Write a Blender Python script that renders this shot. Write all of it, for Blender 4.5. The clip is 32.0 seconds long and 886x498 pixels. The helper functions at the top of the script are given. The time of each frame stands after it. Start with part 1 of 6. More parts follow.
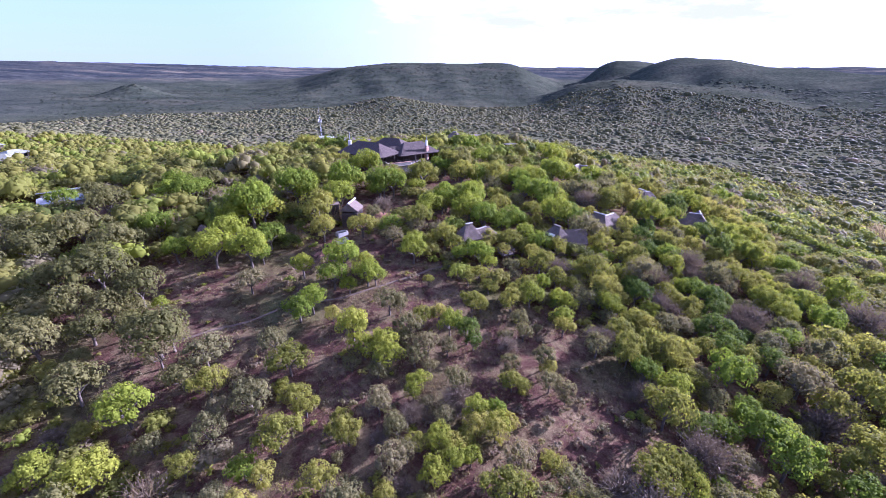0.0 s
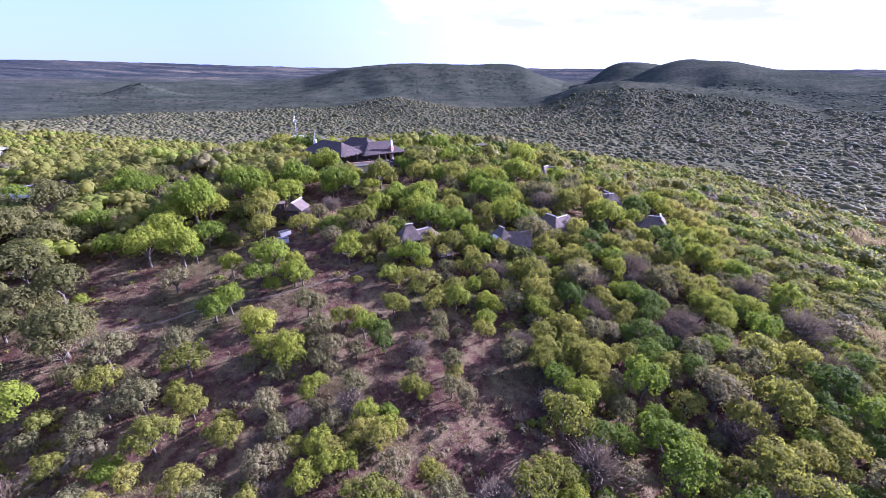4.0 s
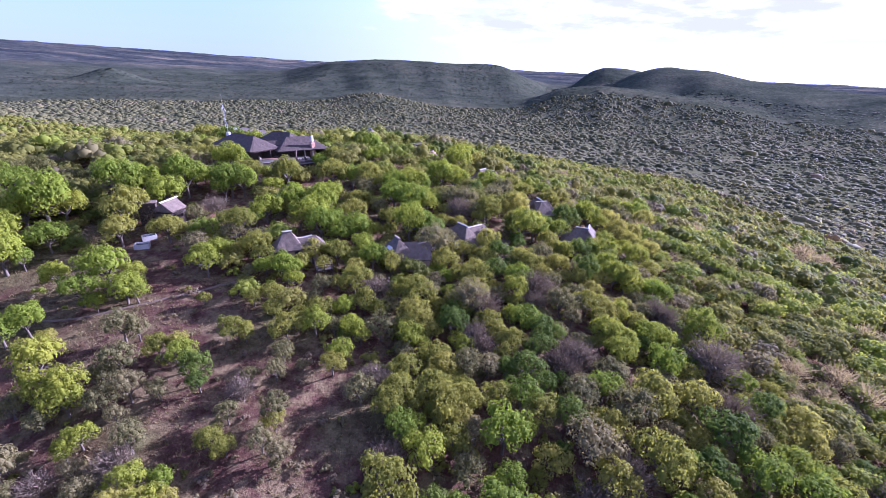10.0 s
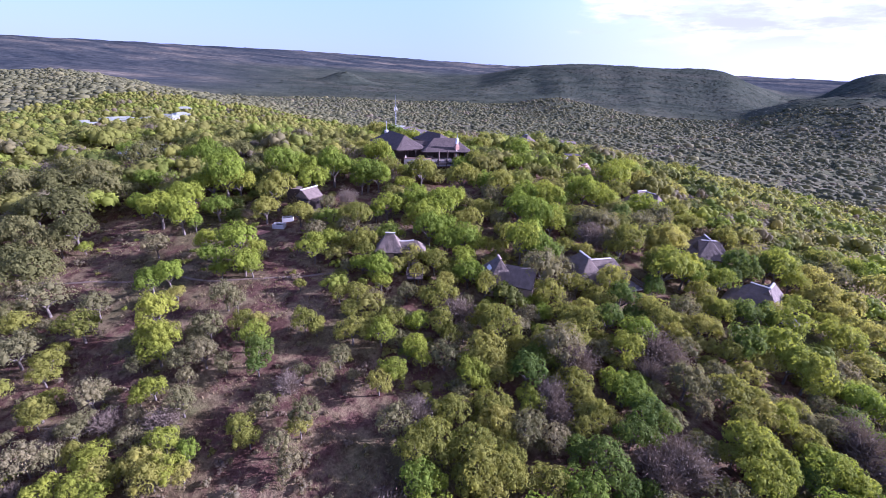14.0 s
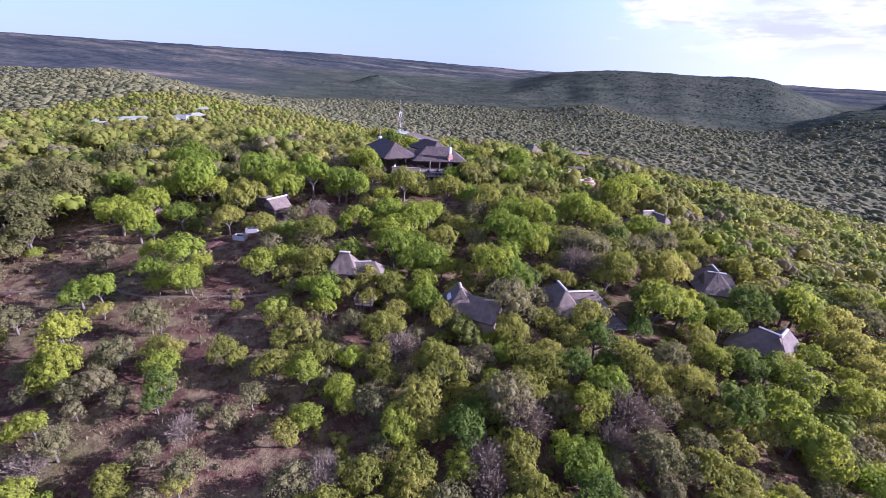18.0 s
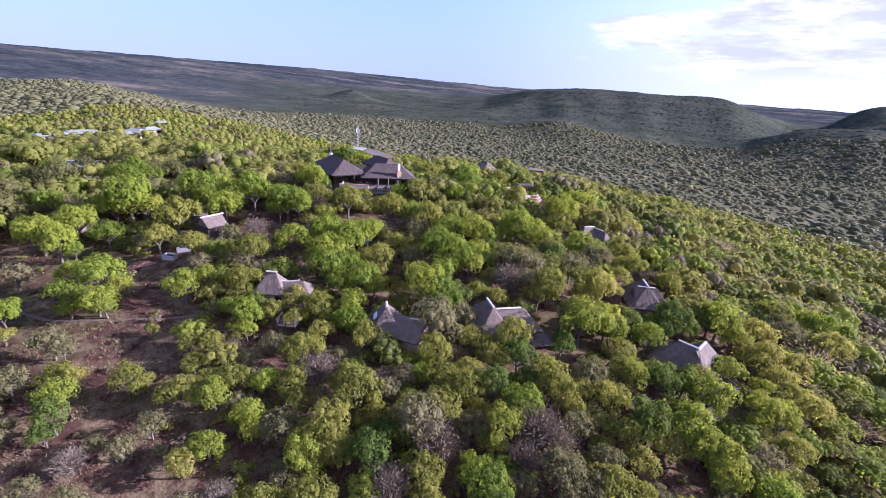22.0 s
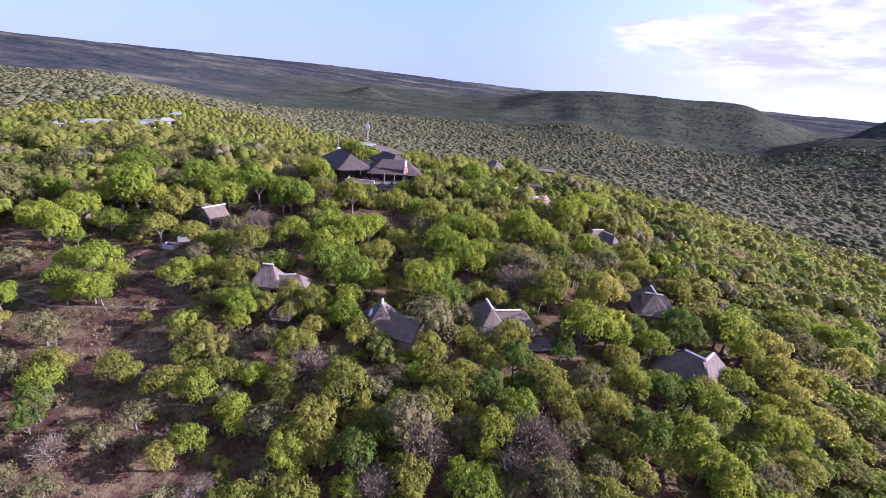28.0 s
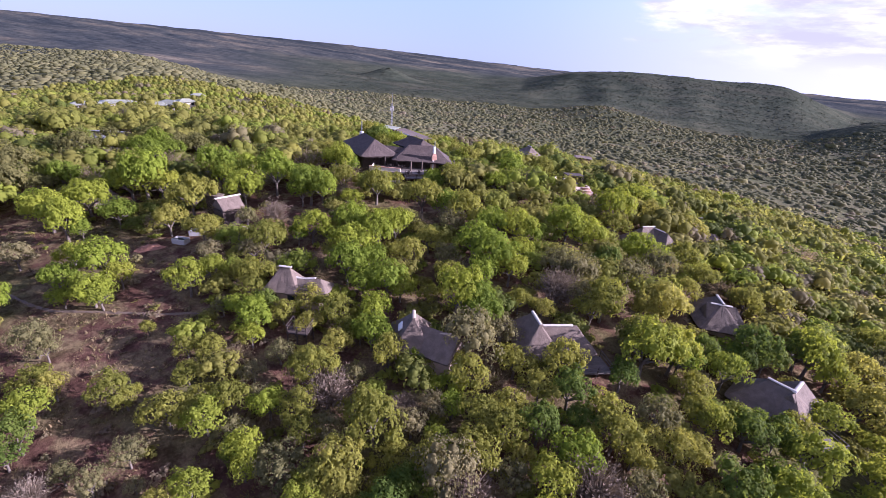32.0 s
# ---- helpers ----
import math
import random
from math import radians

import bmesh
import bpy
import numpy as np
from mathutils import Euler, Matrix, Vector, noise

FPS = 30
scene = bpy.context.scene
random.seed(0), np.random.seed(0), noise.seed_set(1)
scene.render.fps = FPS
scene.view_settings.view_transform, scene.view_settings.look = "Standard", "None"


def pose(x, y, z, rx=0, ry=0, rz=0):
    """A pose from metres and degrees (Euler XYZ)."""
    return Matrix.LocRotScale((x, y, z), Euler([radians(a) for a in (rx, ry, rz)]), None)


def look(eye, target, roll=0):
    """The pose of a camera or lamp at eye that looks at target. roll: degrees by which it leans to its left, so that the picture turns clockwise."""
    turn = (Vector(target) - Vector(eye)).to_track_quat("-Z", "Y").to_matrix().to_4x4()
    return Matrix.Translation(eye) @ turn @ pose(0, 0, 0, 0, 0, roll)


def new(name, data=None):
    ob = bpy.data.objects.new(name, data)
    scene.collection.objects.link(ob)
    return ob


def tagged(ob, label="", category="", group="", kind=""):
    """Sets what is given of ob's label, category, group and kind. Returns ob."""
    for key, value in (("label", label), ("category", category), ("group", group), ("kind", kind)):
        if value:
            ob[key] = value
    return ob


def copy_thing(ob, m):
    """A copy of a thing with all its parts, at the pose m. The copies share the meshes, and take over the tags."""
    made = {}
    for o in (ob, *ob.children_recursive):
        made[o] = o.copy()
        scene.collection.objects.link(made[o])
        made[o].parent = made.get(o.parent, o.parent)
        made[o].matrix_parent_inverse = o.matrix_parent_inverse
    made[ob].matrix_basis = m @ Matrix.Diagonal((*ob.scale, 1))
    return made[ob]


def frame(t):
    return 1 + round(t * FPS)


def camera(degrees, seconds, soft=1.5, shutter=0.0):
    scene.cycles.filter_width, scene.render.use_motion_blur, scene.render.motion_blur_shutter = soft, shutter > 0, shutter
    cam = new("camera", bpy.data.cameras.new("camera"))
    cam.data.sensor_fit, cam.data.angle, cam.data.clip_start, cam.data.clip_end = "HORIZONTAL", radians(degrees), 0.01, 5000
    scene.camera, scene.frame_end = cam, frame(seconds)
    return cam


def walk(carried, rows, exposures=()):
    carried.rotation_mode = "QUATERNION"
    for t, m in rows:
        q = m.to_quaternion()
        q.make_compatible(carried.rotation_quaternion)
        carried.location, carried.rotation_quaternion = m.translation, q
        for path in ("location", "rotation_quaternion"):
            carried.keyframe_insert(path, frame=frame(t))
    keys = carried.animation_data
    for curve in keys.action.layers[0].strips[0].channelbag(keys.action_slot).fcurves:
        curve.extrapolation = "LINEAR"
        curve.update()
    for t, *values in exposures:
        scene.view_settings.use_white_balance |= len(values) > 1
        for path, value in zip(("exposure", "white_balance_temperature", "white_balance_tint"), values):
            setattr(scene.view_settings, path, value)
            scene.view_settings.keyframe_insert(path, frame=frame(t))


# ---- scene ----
cam = camera(93.9, 32.0, soft=0.8)
PATH = [
    (0, (-0.32, -0.797, 35.609), (-0.338, 1.035, 34.807), -0.0),
    (0.5, (0.953, -0.525, 35.484), (0.949, 1.307, 34.683), -0.2),
    (1, (2.649, -0.394, 35.204), (2.634, 1.44, 34.408), -0.5),
    (1.5, (4.179, -0.315, 35.13), (4.177, 1.521, 34.335), -0.1),
    (2, (5.832, -0.249, 34.971), (5.845, 1.588, 34.179), -0.0),
    (2.5, (7.505, -0.194, 34.864), (7.512, 1.643, 34.074), -0.0),
    (4.5, (14.904, 1.123, 35.306), (14.85, 2.952, 34.499), 0.3),
    (5, (16.664, 1.917, 35.221), (16.638, 3.742, 34.405), 0.6),
    (5.5, (18.313, 2.76, 35.206), (18.312, 4.583, 34.384), 0.8),
    (6, (19.967, 3.677, 35.077), (19.961, 5.5, 34.254), 1.1),
    (6.5, (21.415, 4.429, 34.736), (21.398, 6.254, 33.915), 1.3),
    (7, (22.966, 5.366, 34.62), (22.95, 7.193, 33.807), 1.6),
    (7.5, (24.191, 6.227, 34.582), (24.18, 8.055, 33.769), 1.8),
    (8, (25.622, 7.068, 34.42), (25.612, 8.897, 33.611), 2.0),
    (8.5, (26.884, 7.909, 34.357), (26.926, 9.739, 33.55), 2.5),
    (9, (28.195, 8.854, 34.302), (28.248, 10.684, 33.498), 2.6),
    (9.5, (29.363, 9.701, 34.19), (29.404, 11.531, 33.386), 2.7),
    (10, (30.532, 10.724, 34.134), (30.564, 12.556, 33.331), 2.7),
    (10.5, (31.709, 11.658, 33.996), (31.693, 13.49, 33.195), 2.8),
    (11, (32.874, 12.817, 34.029), (32.781, 14.646, 33.224), 2.8),
    (11.5, (33.995, 13.981, 33.952), (33.767, 15.798, 33.147), 2.8),
    (12, (35.258, 15.402, 33.911), (34.861, 17.185, 33.097), 2.7),
    (12.5, (36.526, 16.616, 33.996), (36.098, 18.391, 33.18), 2.5),
    (13, (37.657, 18.026, 33.977), (37.126, 19.772, 33.161), 2.5),
    (13.5, (38.571, 19.349, 33.974), (37.919, 21.053, 33.155), 2.5),
    (14, (39.534, 20.822, 34.095), (38.804, 22.494, 33.275), 2.7),
    (14.5, (40.396, 22.131, 34.193), (39.61, 23.778, 33.376), 2.7),
    (16.5, (43.512, 28.18, 34.395), (42.659, 29.794, 33.579), 2.8),
    (17, (44.309, 29.788, 34.406), (43.435, 31.393, 33.594), 2.8),
    (17.5, (45.023, 31.299, 34.463), (44.156, 32.908, 33.652), 2.8),
    (18, (45.705, 32.866, 34.552), (44.854, 34.484, 33.743), 3.4),
    (18.5, (46.461, 34.138, 34.629), (45.611, 35.762, 33.83), 3.4),
    (19, (47.365, 35.024, 34.837), (46.503, 36.651, 34.057), 3.5),
    (19.5, (48.382, 35.334, 35.045), (47.517, 36.972, 34.29), 3.6),
    (20, (49.426, 35.383, 35.31), (48.573, 37.038, 34.581), 3.8),
    (20.5, (50.335, 35.488, 35.627), (49.483, 37.146, 34.902), 3.9),
    (21, (51.127, 35.675, 35.819), (50.279, 37.335, 35.093), 4.1),
    (21.5, (51.773, 36.01, 35.86), (50.934, 37.667, 35.12), 4.2),
    (22, (52.381, 36.443, 35.842), (51.612, 38.133, 35.099), 4.2),
    (22.5, (52.743, 36.913, 35.782), (51.916, 38.571, 35.03), 4.3),
    (23, (53.143, 37.363, 35.721), (52.306, 39.013, 34.962), 4.4),
    (23.5, (53.413, 37.659, 35.679), (52.607, 39.326, 34.924), 4.5),
    (24, (53.642, 37.965, 35.722), (52.822, 39.624, 34.965), 4.6),
    (24.5, (53.655, 38.192, 35.701), (52.848, 39.858, 34.944), 4.7),
    (25, (53.741, 38.488, 35.817), (52.969, 40.171, 35.06), 5.3),
    (25.5, (53.679, 38.589, 35.661), (52.879, 40.261, 34.908), 5.3),
    (27.5, (53.608, 38.593, 35.108), (52.765, 40.247, 34.363), 5.3),
    (28, (53.343, 38.551, 35.114), (52.527, 40.217, 34.365), 5.5),
    (28.5, (53.036, 38.659, 35.063), (52.256, 40.342, 34.312), 5.5),
    (29, (52.439, 39.109, 34.928), (51.639, 40.772, 34.158), 5.4),
    (29.5, (51.733, 39.857, 34.737), (50.884, 41.487, 33.946), 5.3),
    (30, (51.093, 40.77, 34.49), (50.169, 42.351, 33.685), 5.0),
    (30.5, (50.47, 41.872, 34.349), (49.545, 43.447, 33.533), 4.8),
    (31, (49.375, 42.973, 34.171), (48.495, 44.57, 33.35), 5.1),
    (31.5, (48.034, 43.994, 34.15), (47.174, 45.598, 33.321), 5.5),
    (32, (46.536, 45.037, 34.14), (45.665, 46.634, 33.311), 5.5),
]
walk(cam, [(t, look(eye, target, roll)) for t, eye, target, roll in PATH], [(0.0, 2.36, 4700, 48), (6.0, 2.33, 4700, 48), (11.0, 2.23, 4700, 49), (18.0, 2.08, 4850, 45), (20.5, 2.08, 4950, 41), (25.0, 2.01, 4950, 41), (32.0, 1.98, 5200, 44)])

# ---- world and sun ----
SUN_BEARING, SUN_HEIGHT = 60.0, 20.0
world = bpy.data.worlds.new("world")
scene.world = world
world.use_nodes = True
wn, wl = world.node_tree.nodes, world.node_tree.links
sky = wn.new("ShaderNodeTexSky")
sky.sky_type, sky.sun_disc = "NISHITA", False
sky.sun_elevation, sky.sun_rotation = radians(SUN_HEIGHT), radians(SUN_BEARING)
sky.altitude, sky.air_density, sky.dust_density, sky.ozone_density = 300, 1.0, 0.5, 2.5
where = wn.new("ShaderNodeTexCoord")
split = wn.new("ShaderNodeSeparateXYZ")
wl.new(where.outputs["Generated"], split.inputs[0])


def spread_of(value, lo, hi, out_lo=0.0, out_hi=1.0):
    n = wn.new("ShaderNodeMapRange")
    n.interpolation_type = "SMOOTHSTEP"
    for key, v in (("From Min", lo), ("From Max", hi), ("To Min", out_lo), ("To Max", out_hi)):
        n.inputs[key].default_value = v
    wl.new(value, n.inputs["Value"])
    return n.outputs[0]


def sky_math(op, a, b):
    n = wn.new("ShaderNodeMath")
    n.operation = op
    for sock, v in zip(n.inputs, (a, b)):
        if isinstance(v, float):
            sock.default_value = v
        else:
            wl.new(v, sock)
    return n.outputs[0]


def sky_mix(fac, a, b):
    n = wn.new("ShaderNodeMix")
    n.data_type = "RGBA"
    for sock, v in zip((n.inputs[0], n.inputs[6], n.inputs[7]), (fac, a, b)):
        if isinstance(v, tuple):
            sock.default_value = (*v, 1)
        else:
            wl.new(v, sock)
    return n.outputs[2]


def cloud_noise(scale, detail, at, stretch):
    mp = wn.new("ShaderNodeMapping")
    mp.inputs["Scale"].default_value, mp.inputs["Location"].default_value = stretch, at
    t = wn.new("ShaderNodeTexNoise")
    t.inputs["Scale"].default_value, t.inputs["Detail"].default_value, t.inputs["Roughness"].default_value = scale, detail, 0.58
    wl.new(where.outputs["Generated"], mp.inputs["Vector"])
    wl.new(mp.outputs["Vector"], t.inputs["Vector"])
    return t.outputs[0]


SKY_GAIN = 0.067
# morning haze: a pale band over the horizon, widest towards the sun
haze = sky_math("MULTIPLY", spread_of(split.outputs["Z"], 0.42, 0.02), spread_of(split.outputs["X"], -0.75, 0.25, 0.85, 1.0))
veil = sky_mix(spread_of(split.outputs["X"], -0.5, 0.45), (1.95, 2.35, 2.85), (4.4, 4.35, 4.5))
air = sky_mix(haze, sky.outputs[0], veil)
# broken cloud in the eastern half
puffs = cloud_noise(1.6, 9, (0.35, 0.1, 0.25), (1.6, 1.6, 6.0))
cover = spread_of(sky_math("ADD", puffs, spread_of(split.outputs["X"], -0.3, 0.15, -0.14, 0.13)), 0.45, 0.57)
cover = sky_math("MULTIPLY", cover, spread_of(split.outputs["Z"], 0.02, 0.09))
clouds = sky_mix(spread_of(cloud_noise(4.5, 8, (0.7, 0.3, 0.0), (1.6, 1.6, 7.0)), 0.36, 0.58), (4.8, 4.75, 4.8), (2.95, 2.9, 3.1))
back = wn.new("ShaderNodeBackground")
back.inputs["Strength"].default_value = SKY_GAIN
wl.new(sky_mix(cover, air, clouds), back.inputs["Color"])
wl.new(back.outputs[0], wn["World Output"].inputs["Surface"])

sun = new("sun", bpy.data.lights.new("sun", "SUN"))
sun.data.energy, sun.data.angle, sun.data.color = 4.7, radians(0.6), (1.0, 0.90, 0.74)
a, e = radians(SUN_BEARING), radians(SUN_HEIGHT)
sun.matrix_world = look((900 * math.sin(a) * math.cos(e), 900 * math.cos(a) * math.cos(e), 900 * math.sin(e)), (0, 0, 0))

# ---- materials ----
def material(name, roughness=0.8, metal=0.0, specular=0.3):
    m = bpy.data.materials.new(name)
    m.use_nodes = True
    p = m.node_tree.nodes["Principled BSDF"]
    p.inputs["Roughness"].default_value, p.inputs["Metallic"].default_value = roughness, metal
    p.inputs["Specular IOR Level"].default_value = specular
    return m, m.node_tree.nodes, m.node_tree.links, p


def noise_tex(n, l, scale, detail=4, rough=0.55, stretch=None, coords="Object"):
    tc = n.new("ShaderNodeTexCoord")
    t = n.new("ShaderNodeTexNoise")
    t.inputs["Scale"].default_value, t.inputs["Detail"].default_value, t.inputs["Roughness"].default_value = scale, detail, rough
    if stretch:
        mp = n.new("ShaderNodeMapping")
        mp.inputs["Scale"].default_value = stretch
        l.new(tc.outputs[coords], mp.inputs["Vector"])
        l.new(mp.outputs["Vector"], t.inputs["Vector"])
    else:
        l.new(tc.outputs[coords], t.inputs["Vector"])
    return t.outputs[0]


def ramp(n, l, fac, stops):
    r = n.new("ShaderNodeValToRGB")
    while len(r.color_ramp.elements) < len(stops):
        r.color_ramp.elements.new(0.5)
    for el, (at, col) in zip(r.color_ramp.elements, stops):
        el.position, el.color = at, (*col, 1)
    l.new(fac, r.inputs["Fac"])
    return r.outputs["Color"]


def mixed(n, l, fac, a, b, mode="MIX"):
    m = n.new("ShaderNodeMix")
    m.data_type, m.blend_type = "RGBA", mode
    for sock, v in ((m.inputs[0], fac), (m.inputs[6], a), (m.inputs[7], b)):
        if isinstance(v, (int, float)):
            sock.default_value = v
        elif isinstance(v, tuple):
            sock.default_value = (*v, 1)
        else:
            l.new(v, sock)
    return m.outputs[2]


def bump(n, l, height, p, strength=0.4, distance=0.05):
    b = n.new("ShaderNodeBump")
    b.inputs["Strength"].default_value, b.inputs["Distance"].default_value = strength, distance
    l.new(height, b.inputs["Height"])
    l.new(b.outputs["Normal"], p.inputs["Normal"])


def worn(name, dark, light, scale=3.0, roughness=0.8, stretch=None, relief=0.3, distance=0.02, metal=0.0, stain=0.25):
    """A surface with grain at two scales, between two colours."""
    m, n, l, p = material(name, roughness, metal)
    fine = noise_tex(n, l, scale * 6, 5, 0.65, stretch)
    big = noise_tex(n, l, scale * 0.35, 3, 0.5)
    c = ramp(n, l, fine, ((0.3, dark), (0.7, light)))
    shade = ramp(n, l, big, ((0.35, (1 - stain,) * 3), (0.65, (1, 1, 1))))
    c = mixed(n, l, 1.0, c, shade, "MULTIPLY")
    info = n.new("ShaderNodeObjectInfo")
    vary = ramp(n, l, info.outputs["Random"], ((0, (0.88, 0.88, 0.88)), (1, (1.08, 1.06, 1.04))))
    l.new(mixed(n, l, 1.0, c, vary, "MULTIPLY"), p.inputs["Base Color"])
    bump(n, l, fine, p, relief, distance)
    return m


def leaves(name, stops, own=True, sheer=0.5, rough=0.75):
    """Foliage: hue from the tree's own random number, or from its tone where many trees share a mesh; each spray differs a little."""
    m, n, l, p = material(name, rough, specular=0.08)
    if own:
        pick = n.new("ShaderNodeObjectInfo").outputs["Random"]
    else:
        at = n.new("ShaderNodeAttribute")
        at.attribute_name = "tone"
        pick = at.outputs["Fac"]
    c = ramp(n, l, pick, stops)
    isle = n.new("ShaderNodeNewGeometry").outputs["Random Per Island"]
    c = mixed(n, l, 1.0, c, ramp(n, l, isle, ((0, (0.8, 0.8, 0.78)), (0.6, (1, 1, 1)), (1, (1.18, 1.15, 1.05)))), "MULTIPLY")
    l.new(c, p.inputs["Base Color"])
    t = n.new("ShaderNodeBsdfTranslucent")
    l.new(mixed(n, l, 1.0, c, (1.3, 1.25, 0.85), "MULTIPLY"), t.inputs["Color"])
    s = n.new("ShaderNodeMixShader")
    s.inputs[0].default_value = sheer
    l.new(p.outputs[0], s.inputs[1])
    l.new(t.outputs[0], s.inputs[2])
    l.new(s.outputs[0], n["Material Output"].inputs["Surface"])
    return m


LEAF = {
    "green": leaves("leaf_green", ((0, (0.116, 0.160, 0.019)), (0.5, (0.164, 0.214, 0.021)), (1, (0.222, 0.250, 0.026)))),
    "lime": leaves("leaf_lime", ((0, (0.172, 0.208, 0.024)), (1, (0.232, 0.246, 0.029)))),
    "olive": leaves("leaf_olive", ((0, (0.150, 0.160, 0.029)), (0.5, (0.200, 0.205, 0.037)), (1, (0.262, 0.250, 0.053))), sheer=0.55),
    "dusky": leaves("leaf_dusky", ((0, (0.098, 0.100, 0.032)), (0.5, (0.128, 0.127, 0.042)), (1, (0.162, 0.154, 0.056)))),
    "deep": leaves("leaf_deep", ((0, (0.078, 0.116, 0.020)), (1, (0.126, 0.160, 0.027)))),
    "grey": leaves("leaf_grey", ((0, (0.120, 0.116, 0.048)), (0.6, (0.156, 0.146, 0.064)), (1, (0.188, 0.164, 0.084))), sheer=0.45),
    "bare": leaves("twig_grey", ((0, (0.115, 0.088, 0.066)), (1, (0.172, 0.138, 0.104))), sheer=0.15, rough=0.8),
}
WOODS = leaves("leaf_mixed", ((0, (0.102, 0.128, 0.027)), (0.18, (0.169, 0.167, 0.042)), (0.4, (0.208, 0.205, 0.046)), (0.58, (0.175, 0.218, 0.032)), (0.78, (0.232, 0.259, 0.039)), (0.88, (0.240, 0.224, 0.074)), (0.91, (0.180, 0.162, 0.089)), (1, (0.198, 0.154, 0.113))), own=False, sheer=0.58)
# far and valley leaves greyed with distance: haze put into their colour
FARWOODS = leaves("leaf_far", ((0, (0.056, 0.068, 0.046)), (0.3, (0.070, 0.083, 0.055)), (0.65, (0.084, 0.095, 0.062)), (0.88, (0.096, 0.103, 0.066)), (1, (0.104, 0.099, 0.074))), own=False, sheer=0.66)
VALLEYWOODS = leaves("leaf_valley", ((0, (0.120, 0.126, 0.068)), (0.3, (0.163, 0.166, 0.087)), (0.65, (0.206, 0.202, 0.105)), (0.88, (0.240, 0.226, 0.124)), (1, (0.244, 0.209, 0.144))), own=False, sheer=0.66)
STRAW = leaves("dry_grass", ((0, (0.14, 0.11, 0.06)), (0.6, (0.22, 0.17, 0.095)), (1, (0.13, 0.125, 0.05))), own=False, sheer=0.35)
BARK = worn("bark", (0.07, 0.055, 0.045), (0.17, 0.145, 0.12), 5, 0.9, (1, 1, 0.2), 0.6)


def make_ground_material():
    m, n, l, p = material("bush_ground", 1.0, specular=0.0)
    big = noise_tex(n, l, 0.045, 5, 0.6)
    mid = noise_tex(n, l, 0.35, 6, 0.65)
    fine = noise_tex(n, l, 4.0, 6, 0.7)
    soil = ramp(n, l, fine, ((0.25, (0.044, 0.024, 0.018)), (0.5, (0.080, 0.044, 0.032)), (0.78, (0.135, 0.077, 0.053))))
    grass = ramp(n, l, fine, ((0.25, (0.088, 0.066, 0.036)), (0.55, (0.165, 0.126, 0.068)), (0.8, (0.26, 0.20, 0.11))))
    green = ramp(n, l, fine, ((0.3, (0.045, 0.055, 0.018)), (0.7, (0.10, 0.105, 0.035))))
    c = mixed(n, l, ramp(n, l, mid, ((0.45, (0, 0, 0)), (0.58, (0.85, 0.85, 0.85)))), soil, grass)
    c = mixed(n, l, ramp(n, l, big, ((0.5, (0, 0, 0)), (0.64, (0.75, 0.75, 0.75)))), c, green)
    litter = ramp(n, l, noise_tex(n, l, 0.9, 7, 0.7), ((0.34, (0.5, 0.47, 0.48)), (0.54, (1, 1, 1))))
    c = mixed(n, l, 1.0, c, litter, "MULTIPLY")
    at = n.new("ShaderNodeAttribute")
    at.attribute_name = "wooded"
    grain = ramp(n, l, noise_tex(n, l, 0.11, 6, 0.7), ((0.32, (0.55, 0.55, 0.55)), (0.7, (1.35, 1.32, 1.28))))
    remote = n.new("ShaderNodeAttribute")
    remote.attribute_name = "remote"
    kind = noise_tex(n, l, 0.012, 7, 0.66, (0.6, 1, 1))
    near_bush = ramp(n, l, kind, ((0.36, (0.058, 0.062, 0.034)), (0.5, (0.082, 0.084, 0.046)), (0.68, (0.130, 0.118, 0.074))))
    # hill ground greyer and darker: haze and unlit slopes put into the colour
    hazed_hill_bush = ramp(n, l, kind, ((0.36, (0.034, 0.042, 0.030)), (0.5, (0.048, 0.056, 0.040)), (0.68, (0.072, 0.075, 0.052))))
    far_a = mixed(n, l, 1.0, mixed(n, l, remote.outputs["Fac"], near_bush, hazed_hill_bush), grain, "MULTIPLY")
    strip = ramp(n, l, noise_tex(n, l, 0.0032, 6, 0.62, (0.3, 1, 1)), ((0.55, (0, 0, 0)), (0.68, (0.45, 0.45, 0.45))))
    far_c = mixed(n, l, strip, far_a, (0.09, 0.082, 0.058))
    open_at = n.new("ShaderNodeAttribute")
    open_at.attribute_name = "plain"
    # tan fields; the slate stops are cloud shadow and haze painted on the plain
    lands = ramp(n, l, noise_tex(n, l, 0.0034, 8, 0.62, (0.32, 1, 1)), ((0.40, (0.028, 0.034, 0.038)), (0.52, (0.050, 0.054, 0.052)), (0.61, (0.092, 0.084, 0.068)), (0.72, (0.165, 0.142, 0.106))))
    lands = mixed(n, l, 1.0, lands, ramp(n, l, noise_tex(n, l, 0.03, 7, 0.7), ((0.35, (0.6, 0.62, 0.64)), (0.62, (1.25, 1.22, 1.15)))), "MULTIPLY")
    far_c = mixed(n, l, open_at.outputs["Fac"], far_c, lands)
    field = n.new("ShaderNodeAttribute")
    field.attribute_name = "meadow"
    pale = ramp(n, l, noise_tex(n, l, 0.16, 6, 0.7), ((0.3, (0.13, 0.115, 0.05)), (0.5, (0.25, 0.205, 0.10)), (0.72, (0.34, 0.28, 0.15))))
    c = mixed(n, l, field.outputs["Fac"], c, pale)
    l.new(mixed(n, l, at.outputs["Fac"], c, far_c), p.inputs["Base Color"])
    bump(n, l, fine, p, 0.7, 0.25)
    return m


GROUND = make_ground_material()

